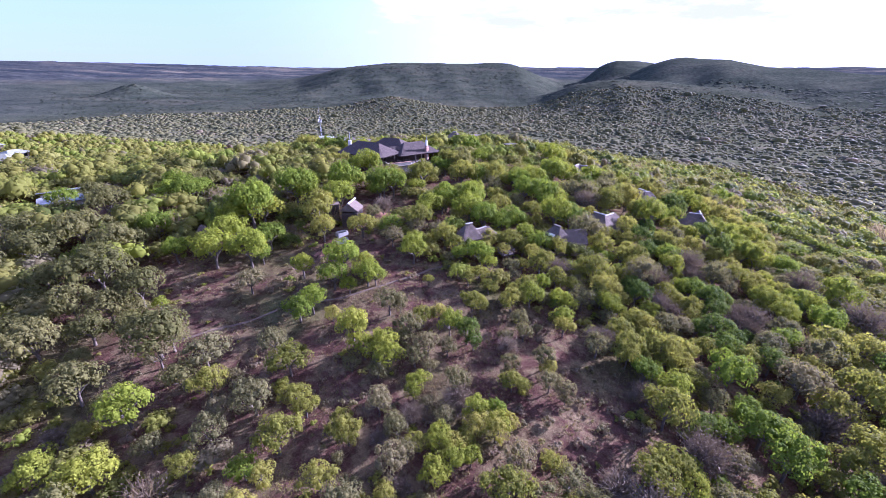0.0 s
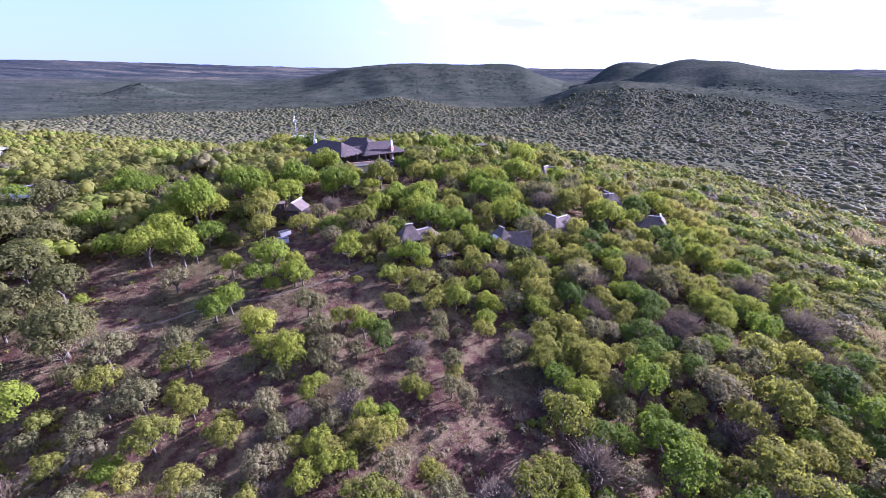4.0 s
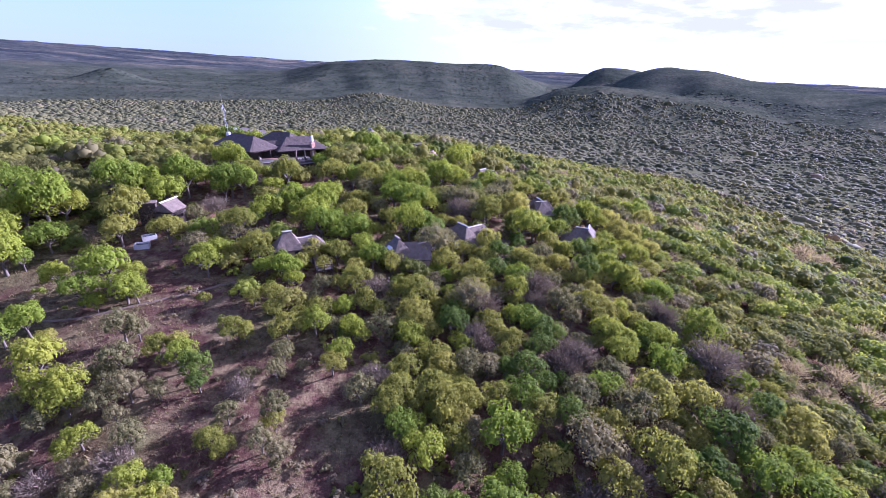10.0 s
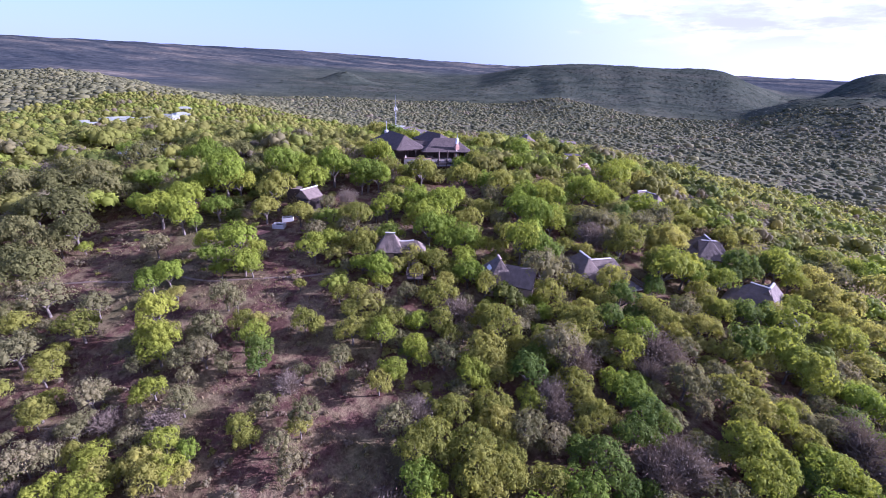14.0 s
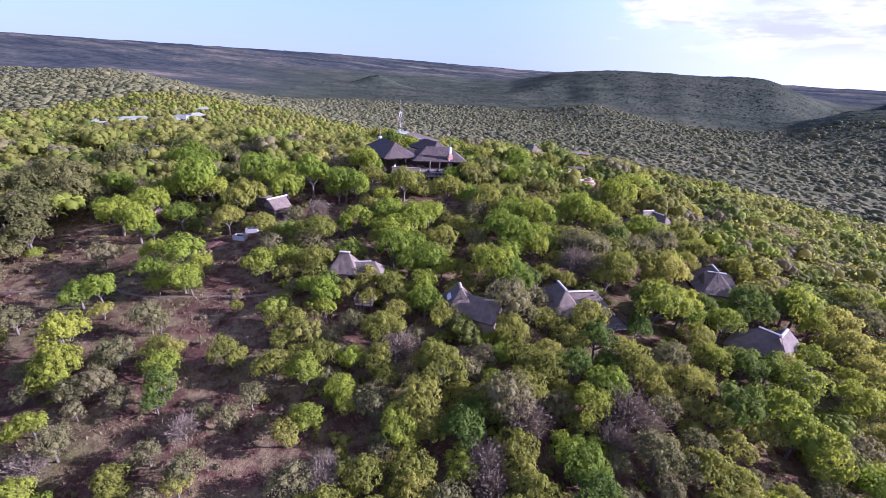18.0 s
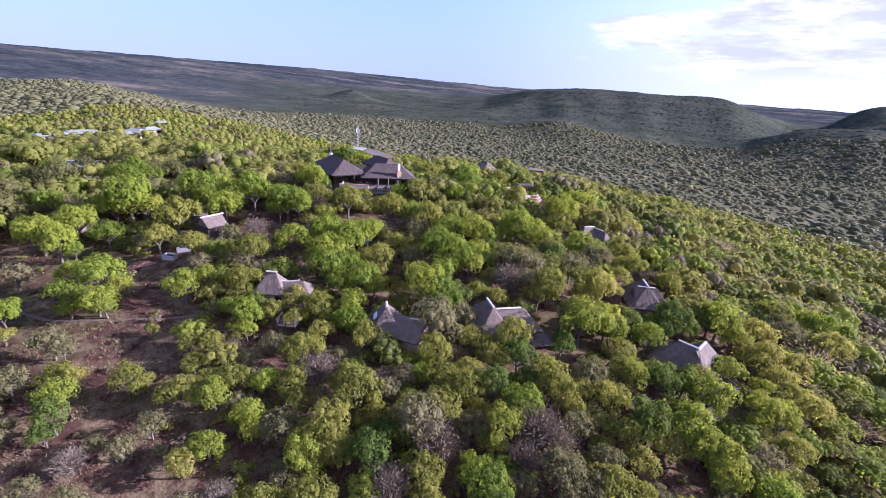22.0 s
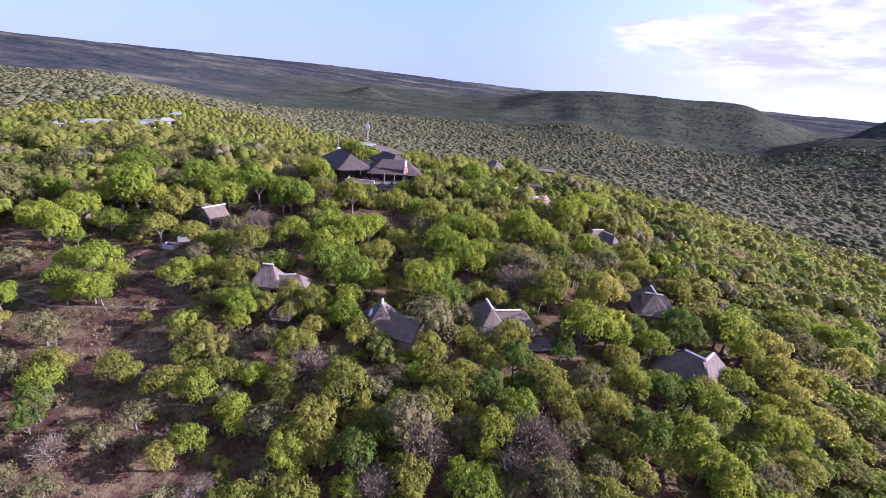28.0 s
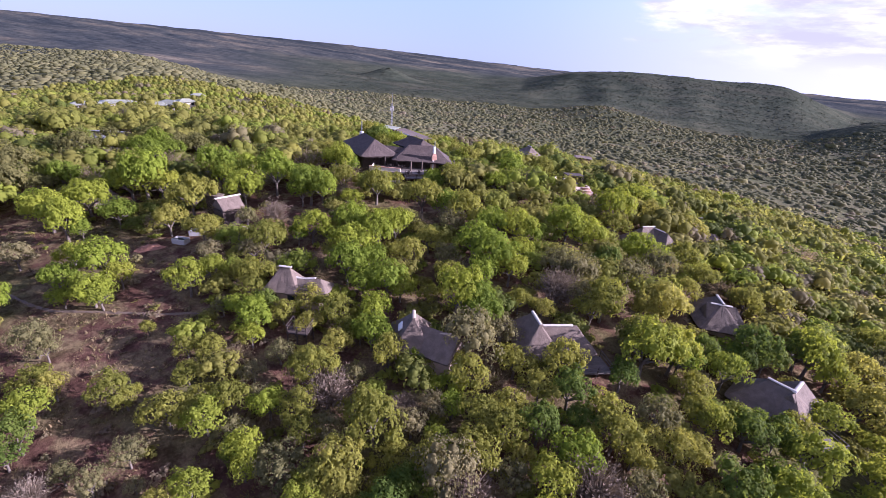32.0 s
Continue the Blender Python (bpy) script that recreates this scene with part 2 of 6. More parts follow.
# ---- the land ----
CREST = ((-1550, 120, -22), (-1150, 560, -19), (-520, 330, -5), (-230, 205, -4), (-105, 108, 4.5), (-20, 135, 6.5), (5, 150, 6.0))   # ridge that the lodge stands on: x, y, height
PLAIN = -55.0


def smooth(a, b, v):
    k = np.clip((v - a) / (b - a), 0, 1)
    return k * k * (3 - 2 * k)


def bumps(x, y, size, seed):
    """Cheap rolling relief, about -1 to 1, with features of that size."""
    r = np.random.RandomState(seed)
    out = 0
    for k in range(7):
        a, p, w = r.uniform(0, 2 * np.pi), r.uniform(0, 6.28), r.uniform(0.7, 2.2) / size * 3
        out = out + np.sin((x * np.cos(a) + y * np.sin(a)) * w + p + 1.3 * np.sin((x * np.sin(a) - y * np.cos(a)) * w * 0.6 + k))
    return out / 4.0


# skylines: bearing from the start of the flight in degrees, height of the crest
HILL_A = ((-24, -55), (-19, -38), (-16.5, -8), (-13.5, 18), (-10.6, 32), (-8, 44), (-5, 49), (-1, 46), (-0.2, 41), (2.7, 39), (5.6, 42), (7.7, 39), (9.1, 27), (10.5, 4), (12, -22), (13.5, -50), (16, -55))
HILL_B = ((16, -55), (18.5, -25), (20.6, 0), (22.3, 18), (24, 40), (25.1, 49), (26.2, 57), (27.3, 61), (29.2, 57), (31.6, 60), (33.6, 50), (35.2, 39), (37.1, 32), (39.4, 25), (41.6, 21), (44, 20), (55, 10), (70, -20), (85, -55))
HILL_C = ((16.5, -55), (17.7, -8), (18.8, 31), (20.3, 51), (22.2, 51), (23.7, 44), (25, 30), (28, -10), (31, -55))
SPUR = ((8.7, -55), (10.5, -52), (12.2, -46), (14, -27), (16, -8), (18.7, 3), (21.2, 8), (26.1, 2), (31.2, -9), (35.3, -17), (39.2, -32), (42.7, -46), (46, -55))


def ridge(bearing, far, line, at, near_width, far_width):
    top = np.interp(bearing, [p[0] for p in line], [p[1] for p in line])
    wide = np.where(far < at, near_width, far_width)
    return (top - PLAIN) * np.exp(-((far - at) / wide) ** 2)


def ground_height(x, y):
    x, y = np.asarray(x, float), np.asarray(y, float)
    best = np.full(x.shape, 1e9)
    crest = np.zeros(x.shape)
    for (ax, ay, az), (bx, by, bz) in zip(CREST, CREST[1:]):
        dx, dy = bx - ax, by - ay
        k = np.clip(((x - ax) * dx + (y - ay) * dy) / (dx * dx + dy * dy), 0, 1)
        ex, ey = x - ax - k * dx, y - ay - k * dy
        ex = np.where(ex > 0, ex * 1.7, ex)
        ey = np.where(ey > 0, ey * 1.5, ey)
        d = np.hypot(ex, ey)
        crest = np.where(d < best, az + k * (bz - az), crest)
        best = np.minimum(best, d)
    drop = 11.5 * (best / 110) ** 1.5
    span = crest - PLAIN
    knoll = span * np.exp(-drop / span)
    bearing, far = np.degrees(np.arctan2(x, y)), np.hypot(x, y)
    gully = 1 + 0.05 * np.sin(bearing * 0.62 + 0.6) + 0.03 * np.sin(bearing * 1.3 + far / 240)
    hills = ridge(bearing, far, HILL_A, 2200, 470 * gully, 500)
    for line, at, near_width, far_width in ((HILL_C, 2300, 420, 400), (HILL_B, 1650 - 4 * (bearing - 30), 400 * gully, 420), (SPUR, 1250, 290 * gully, 250)):
        hills = np.maximum(hills, ridge(bearing, far, line, at, near_width, far_width))
    # low dark spur at the foot of the northern hill
    hills = hills + 24 * np.exp(-((x + 121 + 0.35 * (y - 1020)) / 110) ** 2 - ((y - 1060) / 150) ** 2)
    # rocky koppie out on the plain
    hills = hills + 44 * np.exp(-np.abs((x + 1010 - 0.6 * (y - 1420)) / 62) ** 1.6 - ((y - 1420) / 60) ** 2)
    rise = 88 * smooth(1500, 4700, far) + 45 * smooth(2200, 4700, far) * smooth(-15, -45, bearing)
    rough = bumps(x, y, 9, 3) * 0.22 + bumps(x, y, 60, 5) * 0.9 * smooth(150, 400, far) + bumps(x, y, 300, 8) * 5 * smooth(500, 1500, far)
    return PLAIN + knoll + hills + rise + rough


def mesh_from(name, verts, faces, mat, tone=None):
    """One mesh from numpy arrays; faces all have the same number of corners."""
    verts, faces = np.ascontiguousarray(verts, np.float32), np.ascontiguousarray(faces, np.int32)
    k = faces.shape[1]
    me = bpy.data.meshes.new(name)
    me.vertices.add(len(verts))
    me.vertices.foreach_set("co", verts.ravel())
    me.loops.add(faces.size)
    me.loops.foreach_set("vertex_index", faces.ravel())
    me.polygons.add(len(faces))
    me.polygons.foreach_set("loop_start", np.arange(0, faces.size, k, dtype=np.int32))
    if tone is not None:
        me.attributes.new("tone", "FLOAT", "POINT").data.foreach_set("value", np.ascontiguousarray(tone, np.float32))
    me.update(calc_edges=True)
    me.materials.append(mat)
    return me


def make_ground():
    r = np.concatenate([np.arange(1.5, 180, 1.5), np.geomspace(181, 4850, 150)])
    turn = np.radians(np.concatenate([np.arange(-82, 100, 0.7), np.arange(100, 278, 4.0)]))
    rr, tt = np.meshgrid(r, turn, indexing="ij")
    x, y = rr * np.sin(tt), rr * np.cos(tt) + 20
    z = ground_height(x, y)
    far = np.hypot(x, y - 20)
    rnd = np.random.RandomState(4)
    z = z + smooth(1800, 2600, far) * rnd.uniform(0, 1, z.shape) * np.clip(far / 1000 * 2.0, 0, 6)
    v = np.stack([x, y, z], -1).reshape(-1, 3)
    nr, nt = len(r), len(turn)
    i, j = np.meshgrid(np.arange(nr - 1), np.arange(nt), indexing="ij")
    jn = (j + 1) % nt
    f = np.stack([i * nt + j, (i + 1) * nt + j, (i + 1) * nt + jn, i * nt + jn], -1).reshape(-1, 4)[:, ::-1]
    mid = len(v)
    v = np.vstack([v, [[0, 20, float(ground_height(0, 20))]]])
    me = mesh_from("ground", v, f, GROUND)
    bm = bmesh.new()
    bm.from_mesh(me)
    bm.verts.ensure_lookup_table()
    for k in range(nt):
        bm.faces.new((bm.verts[mid], bm.verts[(k + 1) % nt], bm.verts[k]))
    bmesh.ops.recalc_face_normals(bm, faces=bm.faces)
    bm.normal_update()
    if sum(fc.normal.z for fc in list(bm.faces)[:200]) < 0:
        bmesh.ops.reverse_faces(bm, faces=bm.faces)
    bm.to_mesh(me)
    bm.free()
    me.materials.clear()
    me.materials.append(GROUND)
    wood = np.append(smooth(190, 430, far).reshape(-1), 0).astype(np.float32)
    me.attributes.new("wooded", "FLOAT", "POINT").data.foreach_set("value", wood)
    # remote: how much of the hazed hill colour is mixed into the ground
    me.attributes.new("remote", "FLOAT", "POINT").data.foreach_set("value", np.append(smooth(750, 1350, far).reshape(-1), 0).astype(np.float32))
    bearing = np.degrees(np.arctan2(x, y))
    open_land = np.maximum(smooth(800, 1700, far) * smooth(-38, -58, bearing), smooth(2300, 3000, far)).reshape(-1)
    me.attributes.new("plain", "FLOAT", "POINT").data.foreach_set("value", np.append(open_land, 0).astype(np.float32))
    grass = (1 - smooth(0.6, 1.05, np.hypot((x + 226) / 52, (y - 240 + 0.62 * (x + 226)) / 16))).reshape(-1)
    me.attributes.new("meadow", "FLOAT", "POINT").data.foreach_set("value", np.append(grass, 0).astype(np.float32))
    me.polygons.foreach_set("use_smooth", np.ones(len(me.polygons), bool))
    return tagged(new("ground", me), "reddish-brown bushveld soil with dry grass and distant wooded hills", "ground", kind="structure")


make_ground()


# ---- trees ----


def ico(level):
    bm = bmesh.new()
    bmesh.ops.create_icosphere(bm, subdivisions=level, radius=1)
    bm.verts.ensure_lookup_table()
    v = np.array([q.co[:] for q in bm.verts])
    f = np.array([[q.index for q in fc.verts] for fc in bm.faces])
    bm.free()
    return v, f


ICO1 = ico(1)
# one rounded head of a crown, open below
HEAD = (ICO1[0], ICO1[1][ICO1[0][ICO1[1]].mean(axis=1)[:, 2] > -0.4])


def unit(v):
    return v / np.maximum(np.linalg.norm(v, axis=-1, keepdims=True), 1e-6)


def crown_shape(seed, sprays, size, lobes=14, flat=0.62, sparse=0.0, core=True):
    """Crown of a tree of radius 1 whose trunk stands at the origin: lobes of many small leaf sprays round a dark core. Triangles."""
    r = np.random.RandomState(seed)
    n = lobes
    ang = np.arange(n) * 2.39996 + r.uniform(0, 6.28) + r.uniform(-0.35, 0.35, n)
    rad = np.clip(np.sqrt((np.arange(n) + 0.5) / n) * 0.72 + r.uniform(-0.1, 0.08, n), 0, 0.74)
    edge = 1 + 0.16 * np.sin(2 * ang + r.uniform(0, 6)) + 0.14 * np.sin(3 * ang + r.uniform(0, 6))
    lift = r.uniform(0.72, 1.08, n)
    cen = np.stack([rad * edge * np.cos(ang), rad * edge * np.sin(ang), 0.29 + (flat + 0.34) * np.sqrt(1 - rad ** 2) * lift], -1)
    size_l = r.uniform(0.75, 1.2, n) * min(0.42, 1.27 / math.sqrt(n))
    verts, faces, base = [], [], 0
    if core:
        skip = 2 if n > 20 else 1
        for c, q in zip(cen[::skip], size_l[::skip] * (0.98 if n > 20 else 0.95 if n > 10 else 1.1)):
            verts.append(c + HEAD[0] * q * np.array([0.74, 0.74, 0.66]) * r.uniform(0.72, 1.1, (len(HEAD[0]), 1)))
            faces.append(HEAD[1] + base)
            base += len(HEAD[0])
    many = sprays * 4
    pick = r.choice(n, many, p=size_l ** 2 / (size_l ** 2).sum())
    d = unit(r.normal(size=(many, 3)) + np.array([0, 0, 0.35]))
    out = r.uniform(0.82, 1.1, (many, 1)) + sparse * r.uniform(-0.4, 1, (many, 1))
    p = cen[pick] + d * size_l[pick][:, None] * out * np.array([1, 1, 0.9])
    # only those that show: none deep inside a neighbouring lobe
    depth = np.linalg.norm(p[:, None] - cen[None], axis=2) / size_l[None]
    depth[np.arange(many), pick] = 9
    seen = np.nonzero(depth.min(axis=1) > 0.86)[0][:sprays]
    p, d, sprays = p[seen], d[seen], len(seen)
    whole = unit((p - np.array([0, 0, 0.45])) * np.array([1, 1, 1.5]))
    nor = unit(0.55 * d + 0.6 * whole + r.normal(size=(sprays, 3)) * (0.26 + sparse))
    side = unit(np.cross(nor, r.normal(size=(sprays, 3))))
    up = np.cross(nor, side)
    s = size * r.uniform(0.6, 1.35, (sprays, 1))
    tri = np.stack([p + side * s * 0.62, p - side * s * 0.5 + up * s * 0.35, p - up * s * 0.6 + side * s * r.uniform(-0.3, 0.3, (sprays, 1))], 1)
    verts.append(tri.reshape(-1, 3))
    faces.append(np.arange(sprays * 3).reshape(-1, 3) + base)
    return np.vstack(verts), np.vstack(faces)


# a lower dome for trees seen from afar
_ring = np.arange(4) * np.pi / 2
DOME = (np.vstack([[[0.1, 0, 0.95]], np.stack([0.78 * np.cos(_ring), 0.78 * np.sin(_ring), np.full(4, 0.6)], -1), np.stack([np.cos(_ring + 0.7), np.sin(_ring + 0.7), np.full(4, -0.5)], -1)]),
        np.array([(0, 1 + k, 1 + (k + 1) % 4) for k in range(4)] + [(1 + k, 5 + k, 1 + (k + 1) % 4) for k in range(4)] + [(5 + k, 5 + (k + 1) % 4, 1 + (k + 1) % 4) for k in range(4)]))

LOW = (DOME[0][:5] * np.array([1.25, 1.25, 1.0]) - np.array([0, 0, 0.55]), DOME[1][:4])


def far_crown(seed, sprays, size, lobes=3):
    """A small far crown: a few rounded, uneven heads that reach the ground, with leaf sprays at their edge. Triangles."""
    r = np.random.RandomState(seed)
    ang, rad = r.uniform(0, 6.28, lobes), np.sqrt(r.uniform(0, 1, lobes)) * (0.5 if lobes > 1 else 0.1)
    cen = np.stack([rad * np.cos(ang), rad * np.sin(ang), r.uniform(0.35, 0.6, lobes)], -1)
    girth = 0.62 if lobes > 1 else 0.95
    verts, faces, base = [], [], 0
    shell = HEAD if sprays else DOME if size < 0.5 else LOW
    for c in cen:
        verts.append(c + shell[0] * girth * np.array([1, 1, 0.8]) * r.uniform(0.75, 1.12, (len(shell[0]), 1)))
        faces.append(shell[1] + base)
        base += len(shell[0])
    if sprays:
        d = unit(r.normal(size=(sprays, 3)) + np.array([0, 0, 0.4]))
        p = cen[np.arange(sprays) % lobes] + d * girth * r.uniform(0.9, 1.1, (sprays, 1)) * np.array([1, 1, 0.8])
        nor = unit(d + r.normal(size=(sprays, 3)) * 0.3)
        side = unit(np.cross(nor, r.normal(size=(sprays, 3))))
        up = np.cross(nor, side)
        q = size * r.uniform(0.65, 1.3, (sprays, 1))
        tri = np.stack([p + side * q * 0.62, p - side * q * 0.5 + up * q * 0.5, p - up * q * 0.62], 1)
        verts.append(tri.reshape(-1, 3))
        faces.append(np.arange(sprays * 3).reshape(-1, 3) + base)
    return np.vstack(verts), np.vstack(faces)


def twig_shape(seed, twigs, flat=0.6):
    """A bare or nearly bare bush of radius 1: fine twigs that fan out from a few limbs, each a thin sliver."""
    r = np.random.RandomState(seed)
    start = np.stack([r.normal(0, 0.28, twigs), r.normal(0, 0.28, twigs), r.uniform(0.25, 0.9, twigs)], -1)
    d = unit(start * np.array([2.2, 2.2, 0.8]) + r.normal(size=(twigs, 3)) * 0.45 + np.array([0, 0, 0.3]))
    ln = r.uniform(0.25, 0.62, (twigs, 1))
    end = start + d * ln
    end[:, 2] = np.clip(end[:, 2], 0.1, 1.0 + flat * 0.5)
    side = unit(np.cross(d, r.normal(size=(twigs, 3)))) * r.uniform(0.008, 0.022, (twigs, 1))
    tri = np.stack([start + side, start - side, end], 1)
    m = twigs
    c = start + d * ln * r.uniform(0.5, 1.15, (m, 1)) + r.normal(size=(m, 3)) * 0.07
    a, b = unit(r.normal(size=(m, 3))) * 0.055, unit(r.normal(size=(m, 3))) * 0.05
    tips = np.stack([c + a, c - a, c + b], 1)
    v = np.vstack([tri.reshape(-1, 3), tips.reshape(-1, 3)])
    return v, np.arange(len(v)).reshape(-1, 3)


def limb(v0, v1, r0, r1, sides=6):
    d = unit(np.array(v1) - np.array(v0))
    a = unit(np.cross(d, [0.3, 0.9, 0.1]))
    b = np.cross(d, a)
    t = np.linspace(0, 2 * np.pi, sides, endpoint=False)[:, None]
    ringv = a * np.cos(t) + b * np.sin(t)
    v = np.vstack([v0 + ringv * r0, v1 + ringv * r1])
    f = []
    for k in range(sides):
        q = (k + 1) % sides
        f += [(k, q, q + sides), (k, q + sides, k + sides)]
    return v, np.array(f)


def trunk_shape(seed, spread=0.55):
    r = np.random.RandomState(seed)
    bits, base, vs, fs = [], 0, [], []
    fork = np.array([r.uniform(-0.06, 0.06), r.uniform(-0.06, 0.06), 0.38])
    bits.append((np.array([0, 0, -0.12]), fork, 0.07, 0.05))
    for k in range(6):
        an = k * 1.05 + r.uniform(-0.3, 0.3)
        tip = np.array([math.cos(an) * spread, math.sin(an) * spread, r.uniform(0.7, 0.95)]) * r.uniform(0.75, 1.05)
        mid = fork + (tip - fork) * 0.5 + np.array([0, 0, 0.06])
        bits += [(fork, mid, 0.036, 0.024), (mid, tip, 0.024, 0.008)]
    for b in bits:
        v, f = limb(*b)
        vs.append(v)
        fs.append(f + base)
        base += len(v)
    return np.vstack(vs), np.vstack(fs)


SPECIES = {
    # sprays, size of a spray, lobes, flatness of the crown, looseness
    "green": (1550, 0.072, 30, 0.58, 0.10),
    "lime": (1500, 0.074, 28, 0.62, 0.1),
    "olive": (1550, 0.07, 30, 0.52, 0.12),
    "dusky": (1550, 0.07, 28, 0.48, 0.12),
    "deep": (1500, 0.074, 28, 0.62, 0.06),
    "grey": (1500, 0.06, 26, 0.52, 0.28),
}
NAMES = {
    "green": ("bushveld_tree", "leafy mid-green bushveld tree with a rounded crown", "tree"),
    "lime": ("bushveld_tree", "bright yellow-green tree in fresh leaf on the slope", "tree"),
    "olive": ("thorn_tree", "dusty olive-green thorn tree with a broad crown", "tree"),
    "dusky": ("thorn_tree", "dull grey-olive thorn tree with a wide crown", "tree"),
    "deep": ("evergreen_tree", "dark green dense-leaved tree in the thicket", "tree"),
    "grey": ("thorn_shrub", "pale grey-green half-dry thorn shrub on bare soil", "shrub"),
    "bare": ("thorn_shrub", "leafless grey-brown thorn shrub with a haze of twigs", "shrub"),
}
MODELS = {}
PLANTED = []          # x, y, radius of all that stands
KEEP_OUT = []         # x, y, radius: where buildings stand


def tree_models():
    for s, (kind, spec) in enumerate(SPECIES.items()):
        for k in range(3):
            v, f = crown_shape(100 + 10 * s + k, *spec)
            tv, tf = trunk_shape(50 + 10 * s + k)
            MODELS[kind, k] = (mesh_from("crown", v, f, LEAF[kind]), mesh_from("trunk", tv, tf, BARK))
    for k in range(3):
        v, f = twig_shape(300 + k, 900)
        tv, tf = trunk_shape(350 + k, 0.7)
        MODELS["bare", k] = (mesh_from("crown", v, f, LEAF["bare"]), mesh_from("trunk", tv, tf, BARK))


tree_models()
FIRST = {}


def plant(kind, x, y, r, tall=1.0):
    """One tree with a crown of radius r; it shares its meshes with others of its kind."""
    k = random.randrange(3)
    name, label, cat = NAMES[kind]
    z = float(ground_height(x, y))
    m = pose(x, y, z - 0.05, 0, 0, random.uniform(0, 360)) @ Matrix.Diagonal((r, r, r * tall * random.uniform(0.9, 1.2), 1))
    if (kind, k) not in FIRST:
        top = new(name)
        tagged(top, label, cat, "trees and shrubs of the slope")
        for part_name, me in (("crown", MODELS[kind, k][0]), ("trunk", MODELS[kind, k][1])):
            new(part_name, me).parent = top
        FIRST[kind, k] = top
        top.matrix_basis = m
    else:
        first = FIRST[kind, k]
        keep = first.matrix_basis.copy()
        first.matrix_basis = Matrix.Identity(4)
        copy_thing(first, m)
        first.matrix_basis = keep
    PLANTED.append((x, y, r))


def join_many(shapes, which, px, py, pz, pr, ph, tone, seed):
    r = np.random.RandomState(seed)
    vs, fs, ts, base = [], [], [], 0
    for k, (v, f) in enumerate(shapes):
        at = np.nonzero(which == k)[0]
        if not len(at):
            continue
        a = r.uniform(0, 6.28, len(at))
        ca, sa = np.cos(a)[:, None], np.sin(a)[:, None]
        x = (v[:, 0] * ca - v[:, 1] * sa) * pr[at, None] + px[at, None]
        y = (v[:, 0] * sa + v[:, 1] * ca) * pr[at, None] + py[at, None]
        z = v[None, :, 2] * (pr[at] * ph[at])[:, None] + pz[at, None]
        vs.append(np.stack([x, y, z], -1).reshape(-1, 3))
        fs.append((f[None] + (np.arange(len(at)) * len(v))[:, None, None]).reshape(-1, 3) + base)
        ts.append(np.repeat(tone[at], len(v)))
        base += len(at) * len(v)
    return np.vstack(vs), np.vstack(fs), np.concatenate(ts)


def scatter(seed, box, step, r_lo, r_hi, keep, overlap=0.78):
    """Uneven spread of trees over a box: jittered grid, thinned by keep(x, y), none through another."""
    r = np.random.RandomState(seed)
    gx, gy = np.meshgrid(np.arange(box[0], box[2], step), np.arange(box[1], box[3], step))
    x, y = gx.ravel() + r.uniform(-0.6, 0.6, gx.size) * step, gy.ravel() + r.uniform(-0.6, 0.6, gx.size) * step
    ok = r.uniform(0, 1, x.size) < keep(x, y)
    x, y = x[ok], y[ok]
    rad = r_lo + (r_hi - r_lo) * r.beta(1.6, 2.2, x.size)
    return x, y, rad, r


def far_sector(x, y):
    b = np.degrees(np.arctan2(x - 25, y - 5))
    far = np.hypot(x - 25, y - 5)
    return (b > -80) & (b < np.where(far > 400, 50, 66))


# ---- buildings ----
def part(name, bm, mat, parent, label="", m=None):
    """Links a bmesh as one mesh object under a thing or under a part."""
    me = bpy.data.meshes.new(name)
    bmesh.ops.recalc_face_normals(bm, faces=bm.faces)
    bm.to_mesh(me)
    bm.free()
    me.materials.append(mat)
    ob = new(name, me)
    ob.parent = parent
    if m is not None:
        ob.matrix_basis = m
    return tagged(ob, label)


def thing(name, label, category, x, y, z, turn=0.0, group=""):
    ob = new(name)
    ob.matrix_basis = pose(x, y, z, 0, 0, turn)
    return tagged(ob, label, category, group)


def box(sx, sy, sz, x=0.0, y=0.0, z=0.0, soft=0.03, turn=0.0, bm=None):
    """A block with rounded edges that stands on z."""
    own = bmesh.new()
    bmesh.ops.create_cube(own, size=1, matrix=pose(x, y, z + sz / 2, 0, 0, turn) @ Matrix.Diagonal((sx, sy, sz, 1)))
    if soft:
        bmesh.ops.bevel(own, geom=own.edges[:], offset=min(soft, sx * 0.3, sy * 0.3, sz * 0.3), segments=1, affect="EDGES")
    if bm is None:
        return own
    me = bpy.data.meshes.new("tmp")
    own.to_mesh(me)
    own.free()
    bm.from_mesh(me)
    bpy.data.meshes.remove(me)
    return bm


def rod(a, b, r, sides=8, r_end=None, bm=None):
    bm = bm or bmesh.new()
    v, f = limb(np.array(a, float), np.array(b, float), r, r if r_end is None else r_end, sides)
    vs = [bm.verts.new(q) for q in v]
    for t in f:
        bm.faces.new([vs[i] for i in t])
    bm.faces.new(vs[:sides][::-1])
    bm.faces.new(vs[sides:])
    return bm


